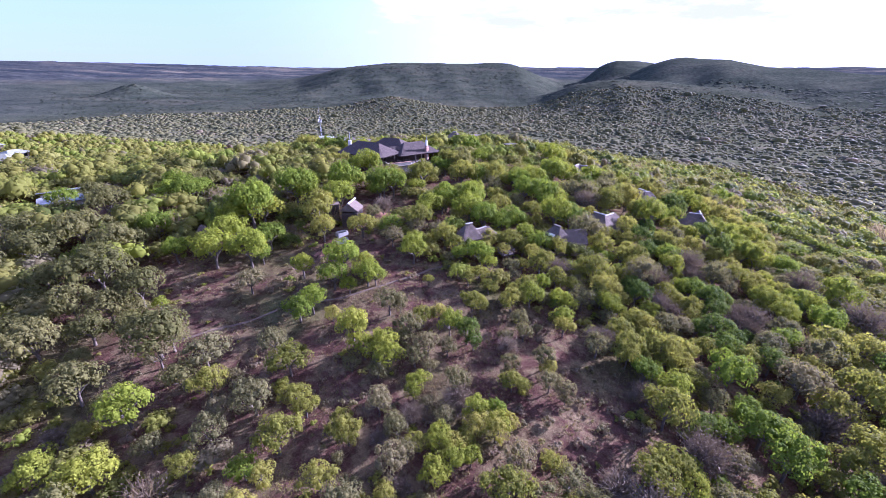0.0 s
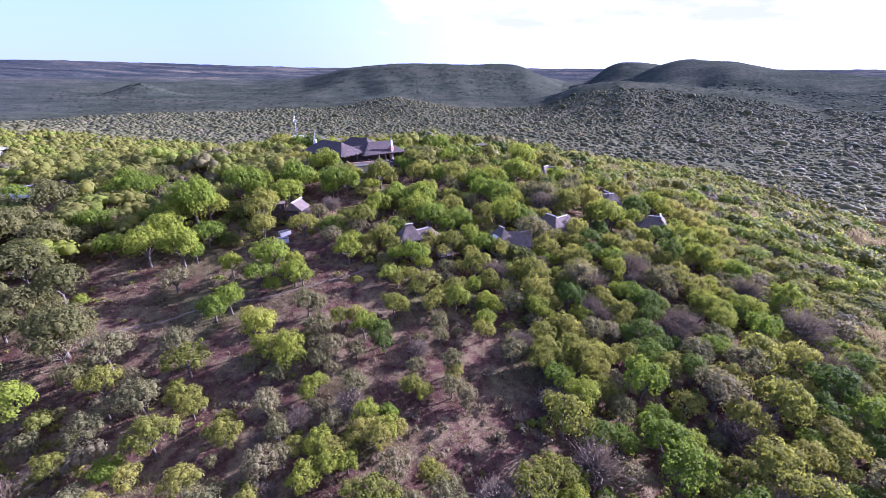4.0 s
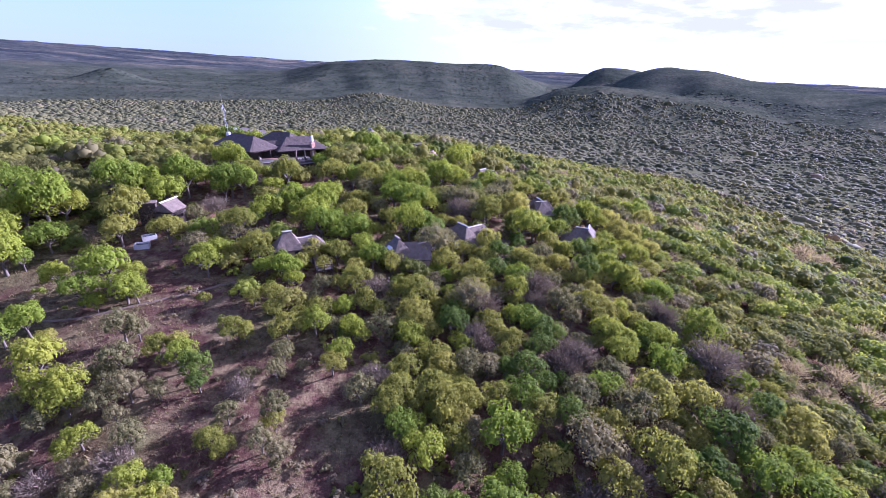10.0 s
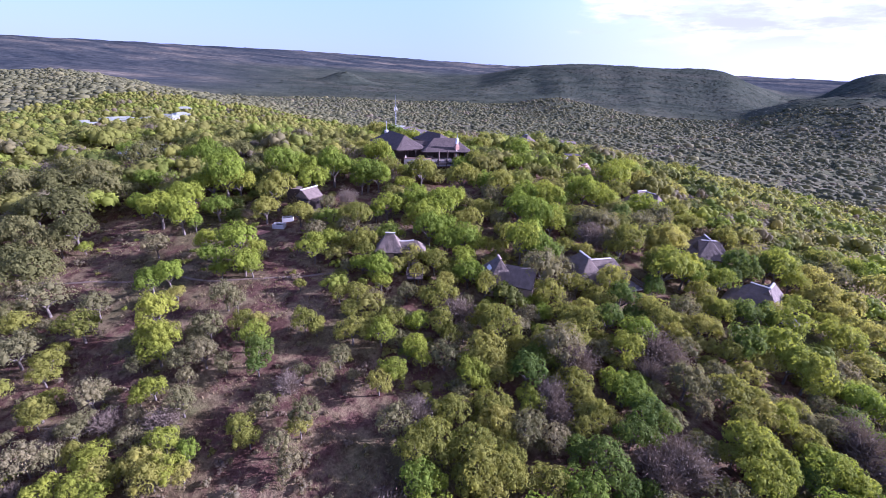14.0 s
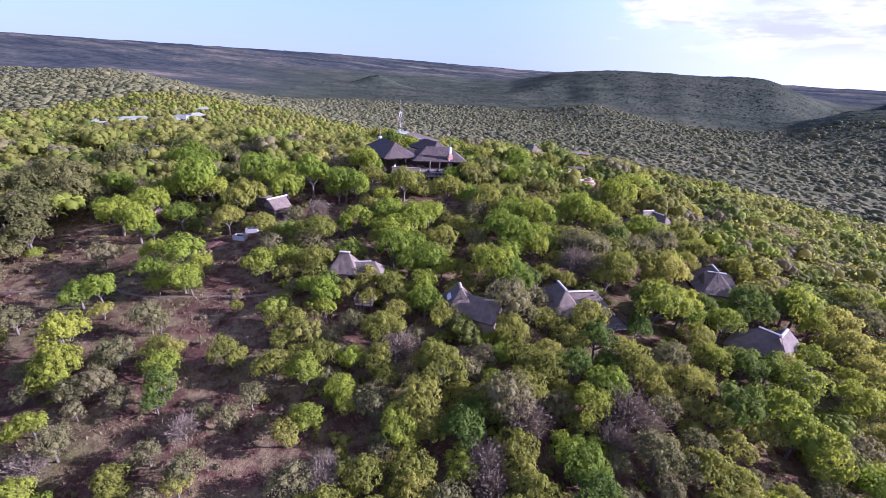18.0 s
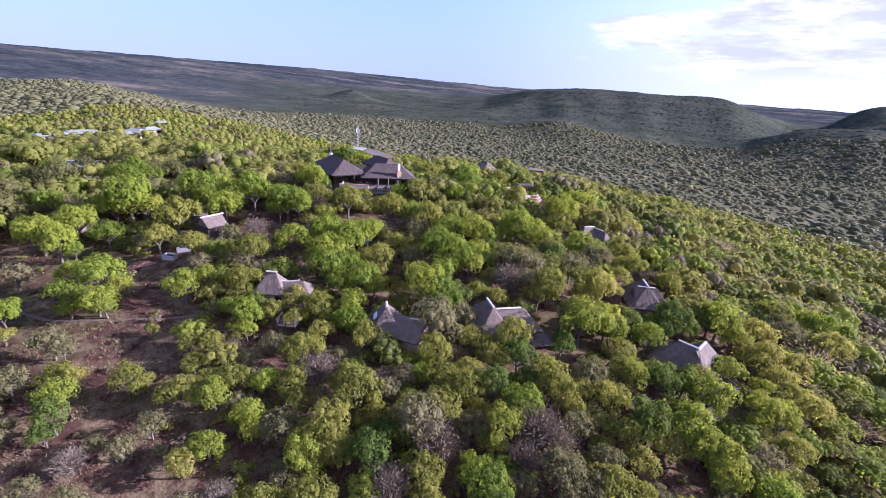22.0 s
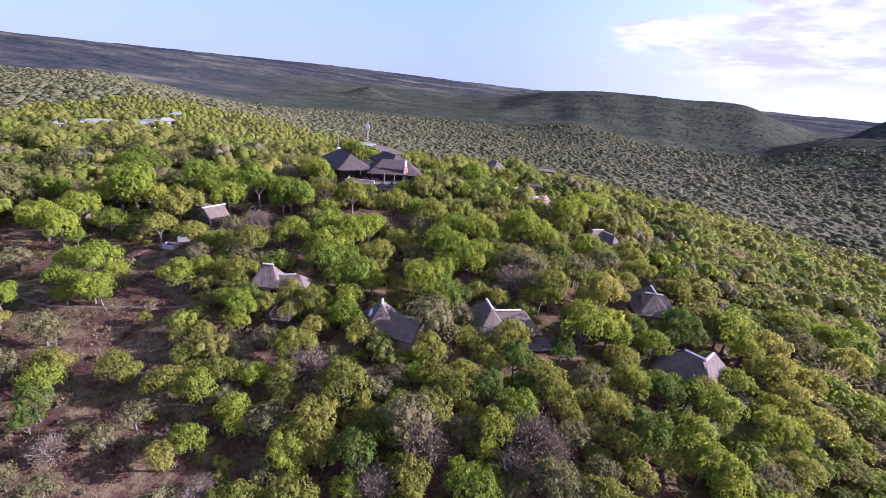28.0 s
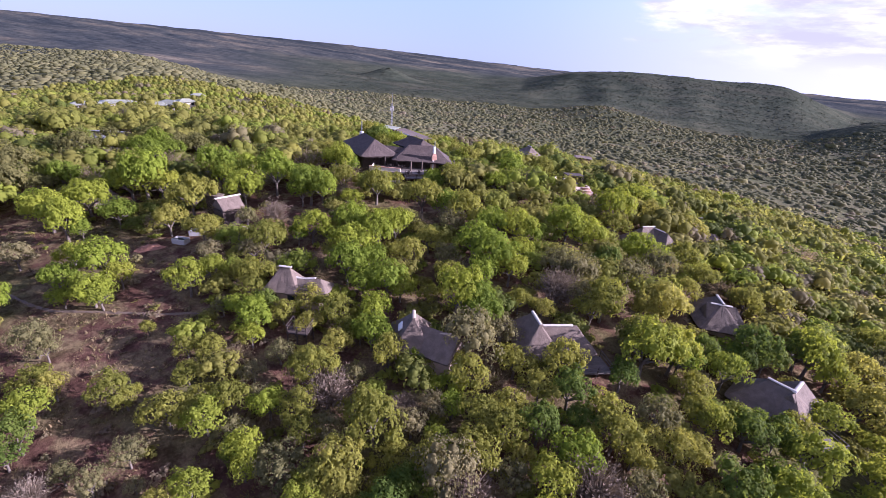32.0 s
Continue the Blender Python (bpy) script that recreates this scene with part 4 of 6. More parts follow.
def pool_terrace():
    x, y, z = 23.5, 151.5, 7.4
    g = float(ground_height(x, y))
    p = thing("pool_terrace", "curved terracotta pool terrace with pale pergola frames", "terrace", x, y, z)
    part("platform", box(9.0, 6.5, z - g + 0.9, 0, 0.4, g - z - 1.2, 0.1, 40), PLASTER, p, "plastered platform")
    part("paving", box(8.6, 6.1, 0.1, 0, 0.4, -0.3, 0.03, 40), PLASTER, p, "buff stone paving")
    part("pool", box(2.8, 1.6, 0.1, -1.0, 1.8, -0.26, 0.02, 40), WATER, p, "small plunge pool")
    for ring, (rr, base, high) in enumerate(((2.3, -0.9, 0.6), (1.75, -0.3, 0.65), (1.2, 0.2, 0.75))):
        bm, cap = bmesh.new(), bmesh.new()
        for k in range(15):
            a = radians(-105 + 13 * k)
            wide = rr * 0.24
            px, py, an = 3.6 + rr * math.cos(a), -0.6 + rr * math.sin(a), math.degrees(a) + 90
            box(wide, 0.3, high, px, py, base, 0.03, an, bm)
            box(wide, 0.42, 0.12, px, py, base + high, 0.03, an, cap)
        tier = part("curved_wall", bm, PINK, p, "curved tier of reddish stone")
        part("coping", cap, PLASTER, tier, "pale stone coping")
    part("low_wall", box(6.0, 0.3, 0.5, -1.4, -2.5, -0.3, 0.04, 40), PLASTER, p, "buff low wall")
    for k, (fx, fy) in enumerate(((-3.6, -2.0), (-1.3, -0.9))):
        bm = rod((-0.65, 0, -0.2), (-0.65, 0, 2.0), 0.12)
        rod((0.65, 0, -0.2), (0.65, 0, 2.0), 0.12, bm=bm)
        rod((-0.75, 0, 2.05), (0.75, 0, 2.05), 0.13, bm=bm)
        part("pergola_frame", bm, PALE, p, "pale painted frame", pose(fx, fy, 0.02, 0, 0, 78))
    shade = thing("shade_shelter", "dark flat-roofed timber shade shelter behind the plunge pool", "shelter", x - 0.6, y + 4.6, z - 0.3, 40)
    part("roof", box(4.6, 3.0, 0.16, 0, 0, 2.5, 0.03), DARKWOOD, shade, "dark timber roof")
    for px in (-2.1, 2.1):
        for py in (-1.3, 1.3):
            part("post", rod((px, py, -1.6), (px, py, 2.5), 0.09), DARKWOOD, shade)
    part("bench", box(3.6, 0.5, 0.45, 0, 1.0, 0, 0.03), TIMBER, shade, "grey timber bench")
    part("deck", box(4.8, 3.2, 0.14, 0, 0, -0.14, 0.02), TIMBER, shade, "grey timber floor")
    KEEP_OUT.append((x, y, 5.5))
    KEEP_OUT.append((x - 0.6, y + 4.6, 3.2))
    KEEP_OUT.append((x - 1, y - 5, 2))
    made = None
    for k, (lx, ly) in enumerate(((25.2, 148.8), (26.3, 149.8), (21.2, 150.2))):
        if made is None:
            made = thing("sun_lounger", "buff cushioned sun lounger on the pool terrace", "lounger", lx, ly, z - 0.19, 60, "pool loungers")
            part("mattress", box(0.7, 1.5, 0.14, 0, -0.2, 0.3, 0.05), PLASTER, made)
            part("backrest", box(0.7, 0.7, 0.14, 0, 0, 0, 0.05), PLASTER, made, "", pose(0, 0.72, 0.55, 40, 0, 0))
            for px in (-0.3, 0.3):
                for py in (-0.85, 0.5):
                    part("leg", box(0.07, 0.07, 0.3, px, py, 0, 0.01), TIMBER, made)
        else:
            copy_thing(made, pose(lx, ly, z - 0.19, 0, 0, 60 + 15 * k))


pool_terrace()


def shed_roof(name, label, x, y, top, turn, sx, sy, tilt, roof_mat, wall_mat, category="outbuilding", high=2.6, fascia=None, ribs=0.9):
    """Low building with a sheet roof of slight fall; its sheets are parts with standing seams."""
    g = float(ground_height(x, y))
    b = thing(name, label, category, x, y, g, turn, "outbuildings")
    roof = part("roof", box(sx + 0.8, sy + 0.8, 0.14, 0, 0, -0.14, 0.03), roof_mat, b, "low-pitched roof", pose(0, 0, top - g, tilt, 0, 0))
    n = max(2, int(sx / ribs))
    me = None
    for k in range(n):
        px = -sx / 2 + (k + 0.5) * sx / n
        if me is None:
            s = part("sheet", box(sx / n - 0.03, sy + 0.9, 0.05, 0, 0, 0.0, 0.015), roof_mat, roof, "", pose(px, 0, 0.004))
            me = s.data
        else:
            s = new("sheet", me)
            s.parent, s.matrix_basis = roof, pose(px, 0, 0.004)
    part("wall", box(sx - 0.4, sy - 0.4, top - g - 0.1 + 1.0 - abs(math.sin(radians(tilt))) * sy / 2, 0, 0, -1.0, 0.05), wall_mat, b, "painted wall")
    if fascia:
        part("fascia", box(sx + 0.9, 0.12, 0.5, 0, -sy / 2 - 0.5, -0.42, 0.02), fascia, roof, "white fascia board")
    body = b.children[-1]
    if high > 2:
        for k in range(max(1, int(sx / 4))):
            window(b, -sx / 2 + 2 + 4 * k, -sy / 2 + 0.18, max(0.2, top - g - 1.9), 1.1, 0.9, 0)
    KEEP_OUT.append((x, y, max(sx, sy) * 0.3))
    if x < -80:
        KEEP_OUT.append((x + 4, y - 2.5, 7.5))
        KEEP_OUT.append((x + 10, y - 6.5, 6.5))
        KEEP_OUT.append((x + 17, y - 10, 4.5))
    if sx > 9:
        for q in (-0.35, 0.35):
            KEEP_OUT.append((x + q * sx * math.cos(radians(turn)), y + q * sx * math.sin(radians(turn)), sy * 0.4))
    return b


# service buildings behind the lodge
shed_roof("service_building", "long flat-roofed service building with a white fascia", -38.5, 170.8, 9.1, -26, 21, 4.0, 3, BROWNROOF, DARKWOOD, high=0, fascia=CANVAS)
shed_roof("service_building", "pale flat-roofed store behind the lodge", -50.0, 172.2, 9.6, 10, 5.5, 4.5, 2, TIN, DARKWOOD, high=0)
shed_roof("garden_shed", "small brown flat-roofed shed on the ridge", 14.2, 206.5, 5.6, 15, 5.5, 3.5, 3, BROWNROOF, PINK, high=0)
shed_roof("garden_shed", "small brown flat-roofed shed on the ridge", 25.2, 197.0, 5.6, 15, 4.0, 3.0, 3, BROWNROOF, PINK, high=0)
# staff buildings to the west
shed_roof("staff_house", "staff house with a shiny grey sheet roof among trees", -99.0, 101.5, 6.9, 40, 9.0, 4.0, -9, TINBLUE, PALE)
shed_roof("staff_house", "staff house with a pale sheet roof among trees", -95.0, 97.0, 6.0, 40, 9.5, 4.0, 8, TINBLUE, PALE)


def staff_quarters(label, x, y, top, turn, sx, sy, drop=1.3, wall_mat=None):
    """Long low house under a hipped sheet roof; each slope of the roof is a sheet of its own."""
    g = float(ground_height(x, y))
    b = thing("staff_quarters", label, "house", x, y, g, turn, "outbuildings")
    h, ex, ey, rx = top - g, sx / 2 + 0.6, sy / 2 + 0.6, sx / 2 - 0.3 * sy
    e = h - drop
    eaves = ((-ex, -ey, e), (ex, -ey, e), (ex, ey, e), (-ex, ey, e))
    ends = ((-rx, 0, h), (rx, 0, h))
    roof = part("roof", box(sx, sy, 0.12, 0, 0, e - 0.14, 0.02), TIMBER, b, "timber ceiling board")
    for loop in ((eaves[0], eaves[1], ends[1], ends[0]), (eaves[2], eaves[3], ends[0], ends[1]), (eaves[1], eaves[2], ends[1]), (eaves[3], eaves[0], ends[0])):
        bm = bmesh.new()
        top_v = [bm.verts.new(q) for q in loop]
        low_v = [bm.verts.new((q[0], q[1], q[2] - 0.1)) for q in loop]
        bm.faces.new(top_v)
        bm.faces.new(low_v[::-1])
        for k in range(len(loop)):
            q = (k + 1) % len(loop)
            bm.faces.new((top_v[k], low_v[k], low_v[q], top_v[q]))
        part("slope", bm, TIN, roof, "pale green-grey roof sheet")
    part("ridge", rod((-rx, 0, h + 0.02), (rx, 0, h + 0.02), 0.1, 6), TIN, roof)
    part("wall", box(sx - 0.4, sy - 0.4, e + 0.9, 0, 0, -1.0, 0.05), wall_mat or PALE, b, "cream painted wall")
    for k in range(max(1, int(sx / 4))):
        window(b, -sx / 2 + 2 + 4 * k, -sy / 2 + 0.18, max(0.2, e - 1.4), 1.1, 0.9, 0)
    KEEP_OUT.append((x, y, sy * 0.55))
    for q in (-0.36, 0.36):
        KEEP_OUT.append((x + q * sx * math.cos(radians(turn)), y + q * sx * math.sin(radians(turn)), sy * 0.45))
    for far in range(4):
        KEEP_OUT.append((x + 5 + 6 * far, y - 2.8 - 3.0 * far, 5.4))


staff_quarters("long low staff quarters with a pale green-grey hipped roof", -186.0, 131.5, 3.7, 64, 12, 8, 1.1)
staff_quarters("long low staff quarters with a cream end wall in the sun", -186.5, 143.5, 4.0, 66, 13, 8, 1.1)
staff_quarters("low building with a pale hipped roof by the thicket", -180.0, 155.5, 3.5, 58, 11, 7, 1.0)
staff_quarters("low building with a bright sheet roof turned to the sun", -179.0, 163.0, 4.3, 20, 9, 7, 1.5)
staff_quarters("low building with a pale roof among trees", -181.5, 172.0, 4.3, 75, 8, 7, 1.2)
staff_quarters("small far building with a grey-green roof", -223.0, 203.0, 1.9, 60, 7, 5, 1.0, BROWNWALL)


def gatehouse():
    x, y = -20.6, 87.6
    g = float(ground_height(x, y))
    b = thing("gatehouse", "small thatched outbuilding with a pale ridge beside bare red soil", "outbuilding", x, y, g)
    part("roof", thatch_roof(3.2, 2.1, 0.6, 1.7, 0.25, ends=(False, False)), THATCH, b, "pitched thatch", pose(-1.0, 0, 8.5 - g, 0, 0, 82))
    part("ridge_cap", ridge_cap(4.6, 0.26), CEMENT, b, "pale ridge capping", pose(-1.0, 0, 8.56 - g, 0, 0, 82))
    part("wall", box(4.0, 3.6, 6.2 - g + 0.8, 0, 0, -0.8, 0.05), DARKWOOD, b, "dark timber wall", pose(-1.0, 0, 0, 0, 0, 82))
    part("lean_to", box(3.4, 1.3, 0.16, 0, 0, 0, 0.03), THATCH, b, "lean-to roof", pose(-5.6, 0.4, 7.6 - g, 12, 0, 20))
    part("lean_to_wall", box(3.0, 1.2, 7.5 - g + 0.6, 0, 0, -0.6, 0.05), DARKWOOD, b, "dark timber wall", pose(-5.6, 0.4, 0, 0, 0, 20))
    part("garden_wall", box(1.2, 0.3, 0.9, 0, 0, -0.3, 0.05), PALE, b, "pale garden wall", pose(3.4, -0.4, 0, 0, 0, 25))
    KEEP_OUT.append((x, y, 3.0))
    KEEP_OUT.append((x + 4.5, y - 2, 2.2))
    KEEP_OUT.append((x + 5.5, y - 0.5, 3.0))


gatehouse()


def tank():
    x, y = -22.0, 78.6
    g = float(ground_height(x, y))
    t = thing("water_trough", "open pale concrete water trough on bare ground", "trough", x, y, g, 22)
    bm = box(3.2, 0.2, 1.25, 0, -0.9, -0.2, 0.03)
    box(3.2, 0.2, 1.25, 0, 0.9, -0.2, 0.03, 0, bm)
    box(0.2, 1.6, 1.25, -1.5, 0, -0.2, 0.03, 0, bm)
    box(0.2, 1.6, 1.25, 1.5, 0, -0.2, 0.03, 0, bm)
    box(3.0, 1.7, 0.2, 0, 0, -0.2, 0, 0, bm)
    part("basin", bm, BASIN, t, "pale grey concrete basin")
    part("water", box(2.75, 1.55, 0.04, 0, 0, 0.62, 0), WATER, t, "dark standing water")
    KEEP_OUT.append((x, y, 2.2))
    KEEP_OUT.append((x + 1.5, y - 2.5, 2.2))
    t.scale = (0.72, 0.72, 0.8)
    copy_thing(t, pose(x - 0.9, y + 3.4, float(ground_height(x - 0.9, y + 3.4)), 0, 0, 40))
    KEEP_OUT.append((x - 0.9, y + 3.4, 2.0))


tank()


def mast():
    x, y = -53.1, 177.0
    g = float(ground_height(x, y))
    m = thing("radio_mast", "slender steel lattice radio mast with antennas behind the lodge", "mast", x, y, g)
    top = 21.2 - g
    legs = [(0.4 * math.cos(a), 0.4 * math.sin(a)) for a in (0.3, 0.3 + 2.094, 0.3 + 4.189)]
    for lx, ly in legs:
        part("leg", rod((lx, ly, -0.3), (lx * 0.55, ly * 0.55, top - 3.5), 0.05, 6), STEEL, m)
    n = 12
    for k in range(n):
        h = (top - 4) * (k + 1) / n
        bm = bmesh.new()
        q = 1 - 0.45 * h / (top - 3.5)
        q2 = 1 - 0.45 * (h - (top - 4) / n) / (top - 3.5)
        for i in range(3):
            a, b = legs[i], legs[(i + 1) % 3]
            rod((a[0] * q, a[1] * q, h), (b[0] * q, b[1] * q, h), 0.025, 5, bm=bm)
            rod((a[0] * q2, a[1] * q2, h - (top - 4) / n), (b[0] * q, b[1] * q, h), 0.022, 5, bm=bm)
        part("brace", bm, STEEL, m)
    part("pole", rod((0, 0, top - 4), (0, 0, top), 0.06, 6, 0.03), STEEL, m, "thin top pole")
    for k, a in enumerate((0.4, 1.6, 3.0, 4.4)):
        p = part("panel_antenna", box(0.2, 0.12, 1.3, 0, 0, 0, 0.04), CANVAS, m, "white panel antenna", pose(0.62 * math.cos(a), 0.62 * math.sin(a), top - 6.4 + 0.5 * (k % 2), 0, 0, math.degrees(a) + 90))
    KEEP_OUT.append((x, y, 1.0))


mast()


RED_SOIL = worn("red_soil", (0.21, 0.095, 0.058), (0.36, 0.185, 0.12), 1.5, 0.95, relief=0.8, distance=0.1)


def soil_mound(x, y, a, b, high, turn):
    """A low uneven heap of dug red earth."""
    bm = bmesh.new()
    rows, n = [], 22
    for s in range(6):
        k = s / 5
        row = []
        for q in range(n):
            t = 2 * math.pi * q / n
            w = 1 + 0.18 * math.sin(3 * t + 1) + 0.1 * math.sin(7 * t)
            px, py = a * k * w * math.cos(t), b * k * w * math.sin(t)
            c, sn = math.cos(radians(turn)), math.sin(radians(turn))
            wx, wy = x + px * c - py * sn, y + px * sn + py * c
            row.append(bm.verts.new((wx - x, wy - y, float(ground_height(wx, wy)) + high * (1 - k * k) * (1 + 0.3 * math.sin(5 * px + 3 * py)) - 0.06 * k)))
        rows.append(row)
    for u, v in zip(rows, rows[1:]):
        for i in range(n):
            bm.faces.new((u[i], u[(i + 1) % n], v[(i + 1) % n], v[i]))
    bmesh.ops.remove_doubles(bm, verts=bm.verts, dist=0.01)
    me = bpy.data.meshes.new("soil_mound")
    bmesh.ops.recalc_face_normals(bm, faces=bm.faces)
    bm.to_mesh(me)
    bm.free()
    me.materials.append(RED_SOIL)
    ob = new("soil_mound", me)
    ob.location = (x, y, 0)
    tagged(ob, "low heap of dug orange-red earth beside the path", "soil heap")
    KEEP_OUT.append((x, y, b * 0.9))
    KEEP_OUT.append((x + 0.5 * a, y, b * 0.8))


soil_mound(-13.2, 91.6, 5.2, 2.7, 0.3, 15)
soil_mound(-9.5, 96.4, 3.2, 1.6, 0.22, 35)
soil_mound(-24.5, 74.5, 2.6, 1.6, 0.3, 30)

# glades and paths that stay free of trees
for glade in ((-2.3, 111, 3.6), (1.5, 115, 3.6), (4.0, 119, 2.6), (-11, 95.5, 3.2), (-5.4, 88.5, 2.6), (1.5, 88, 2.4), (6.0, 85, 2.2), (-24.5, 101.5, 3.0), (-18.0, 97, 3.0), (-13, 100, 2.4)):
    KEEP_OUT.append(glade)


PATH_SOIL = worn("path_soil", (0.105, 0.074, 0.052), (0.19, 0.142, 0.10), 1.2, 0.95, relief=0.5, distance=0.03)


def dirt_path(points, wide):
    """A trodden strip that follows the ground, with a ragged edge and a slightly raised, rounded surface."""
    rnd = random.Random(5)
    bm = bmesh.new()
    rows = []
    for (x0, y0), (x1, y1) in zip(points, points[1:]):
        n = max(2, int(math.hypot(x1 - x0, y1 - y0) / 0.7))
        dx, dy = (x1 - x0) / math.hypot(x1 - x0, y1 - y0), (y1 - y0) / math.hypot(x1 - x0, y1 - y0)
        for k in range(n):
            px, py = x0 + (x1 - x0) * k / n, y0 + (y1 - y0) * k / n
            a, b = wide * rnd.uniform(0.3, 0.62), wide * rnd.uniform(0.3, 0.62)
            row = []
            for s, up in ((-a, -0.05), (-a * 0.7, 0.03), (0, 0.045), (b * 0.7, 0.03), (b, -0.05)):
                wx, wy = px - dy * s, py + dx * s
                row.append(bm.verts.new((wx, wy, float(ground_height(wx, wy)) + up)))
            rows.append(row)
    for u, v in zip(rows, rows[1:]):
        for i in range(4):
            bm.faces.new((u[i], u[i + 1], v[i + 1], v[i]))
    bmesh.ops.recalc_face_normals(bm, faces=bm.faces)
    me = bpy.data.meshes.new("dirt_path")
    bm.to_mesh(me)
    bm.free()
    me.materials.append(PATH_SOIL)
    tagged(new("dirt_path", me), "narrow trodden dirt path across the open slope", "path", kind="structure")


dirt_path(((-45, 47), (-39, 50), (-34.5, 52.7), (-27.3, 57.4), (-22, 58.2), (-17.5, 59.4), (-11.5, 63.4), (-6.5, 66.2), (-3.9, 68.9), (1, 71.5)), 0.6)


# ---- trees that stand out: crown radius in metres, by kind ----
for tx, ty, tr in ((-6.3, 26.4, 1.5), (5.7, 26.5, 2.9), (-27.3, 28.9, 1.8), (21.7, 29.7, 2.8), (11.2, 30.5, 1.8), (-18.4, 31.5, 2.7), (0.4, 32.1, 1.7), (-3.3, 32.2, 1.5), (-11.2, 32.7, 1.4), (1.9, 33.1, 1.5), (46, 33.2, 2.5), (-11.9, 33.4, 2.1), (5.3, 33.9, 1.8), (3, 34.4, 1.9), (-12.4, 34.8, 1.6), (7, 35.7, 1.4), (-16.9, 36.2, 1.8), (-18.5, 37.6, 2), (26.7, 37.8, 3.1), (-29.9, 39.5, 2.6), (-20.9, 39.5, 1.3), (50.8, 41, 2.9), (9.7, 41.2, 1.5), (8.2, 41.6, 1.9), (-20.7, 42.4, 3), (56.6, 43.3, 3.6), (44.4, 43.4, 2.4), (13.6, 44.4, 1.5), (25.7, 47.9, 2.3), (31.1, 48, 1.9)):
    plant("olive", tx, ty, tr, 1.3)
for tx, ty, tr in ((52.8, 48.1, 2.6), (34, 48.3, 2.2), (28.1, 48.9, 2), (32.3, 49.4, 2.8), (26.4, 49.6, 2.6), (44.4, 49.7, 2.6), (34.5, 50.2, 2.4), (36.2, 50.7, 2.1), (30.4, 51.1, 2.6), (34.5, 52.2, 1.9), (-3.9, 53.1, 2), (31.8, 53.1, 2.1), (17.8, 53.3, 1.9), (60, 53.3, 3.8), (-17.9, 53.5, 1.7), (66.2, 53.7, 3.3), (-1.5, 53.8, 1.8), (26.4, 53.8, 1.7), (26.9, 54.4, 2.5), (33.5, 54.5, 1.8), (32.1, 55.6, 2.3), (30.5, 55.8, 1.9), (3.9, 56.6, 2.3), (5.3, 57.2, 1.6), (30.7, 57.3, 2.6), (10.4, 58.5, 2.6), (41, 59.8, 1.9), (11.5, 61, 2.2), (41.4, 61.9, 1.9), (42.5, 61.9, 2.2)):
    plant("olive", tx, ty, tr, 1.3)
for tx, ty, tr in ((30.3, 62, 1.9), (26.7, 62.2, 2.7), (7, 62.5, 1.9), (28.9, 62.6, 2.5), (13.6, 62.8, 2.2), (40.3, 63, 2.3), (-3.5, 63.9, 1.1), (27.5, 64.2, 3.1), (56.9, 64.3, 1.8), (3.5, 64.5, 1.6), (21.9, 64.9, 2), (39, 65, 2.4), (5.6, 66, 2.2), (19.7, 66.6, 2.5), (27.4, 69.1, 3.5), (24.6, 70, 2.2), (33.8, 70, 2.5), (58.2, 70.2, 2), (17.5, 70.3, 2.9), (65.3, 71, 2.4), (14.3, 71.8, 1.9), (43.9, 72, 2.2), (60.7, 72, 3), (37, 73.3, 2.9), (60.1, 74.2, 2.2), (16.7, 75, 2.3), (7.2, 75.1, 2.2), (1.1, 75.3, 2.7), (64.8, 75.8, 2.1), (11.1, 76, 2.2)):
    plant("olive", tx, ty, tr, 1.3)
for tx, ty, tr in ((-4.1, 76.3, 2.1), (35.6, 76.7, 2.9), (38.6, 76.8, 2.6), (-0.8, 76.9, 2.9), (22.5, 78, 2.6), (15.4, 78.1, 2.2), (8.2, 79, 2.7), (12.6, 79.2, 3), (-26, 79.3, 3.3), (37.7, 79.4, 2.5), (-17.9, 80.3, 3.2), (32.1, 80.4, 3), (45.9, 81.3, 2.2), (26.1, 81.5, 2), (58.2, 81.9, 2.5), (50.8, 82.8, 2.2), (-6.5, 83.2, 3.5), (48.6, 83.2, 2.7), (62.8, 83.6, 2.9), (39.7, 83.9, 2.8), (-20.7, 84, 1.9), (47.3, 84.9, 3.2), (-28.3, 85, 4.4), (35.8, 86, 3), (51.7, 86.1, 2.1), (54.8, 86.2, 2.5), (56.6, 88.8, 2.2), (40.8, 89, 3), (42.3, 89.1, 1.5), (2.7, 90.5, 3)):
    plant("olive", tx, ty, tr, 1.3)
for tx, ty, tr in ((20.3, 90.5, 2.2), (56.3, 93.4, 2.5), (78.3, 93.5, 2.9), (75.1, 94.4, 2.3), (-1.5, 94.9, 2.5), (20.3, 95.4, 2.9), (12.3, 95.8, 3.3), (55.6, 97.2, 2.6), (31.6, 97.5, 2.4), (35.2, 97.9, 2.1), (67.6, 100, 2.5), (47.9, 100.4, 3.3), (12.4, 102.1, 3.2), (41.2, 102.2, 3.1), (82.3, 103.3, 3.4), (13.8, 103.9, 2.3), (42.5, 104.7, 3.8), (80.7, 105.7, 3.3), (48.5, 109.1, 3), (79.5, 109.1, 2.9), (-15.5, 110.6, 3.7), (49.9, 110.9, 4.2), (-7, 111.5, 4.4), (77.5, 112.5, 3.6), (3.9, 112.8, 4.3), (12.8, 114.4, 4.4), (82.7, 114.5, 3.6), (52.2, 116.5, 2.6), (77.7, 120.6, 3.6), (-9.6, 121.8, 2)):
    plant("olive", tx, ty, tr, 1.3)
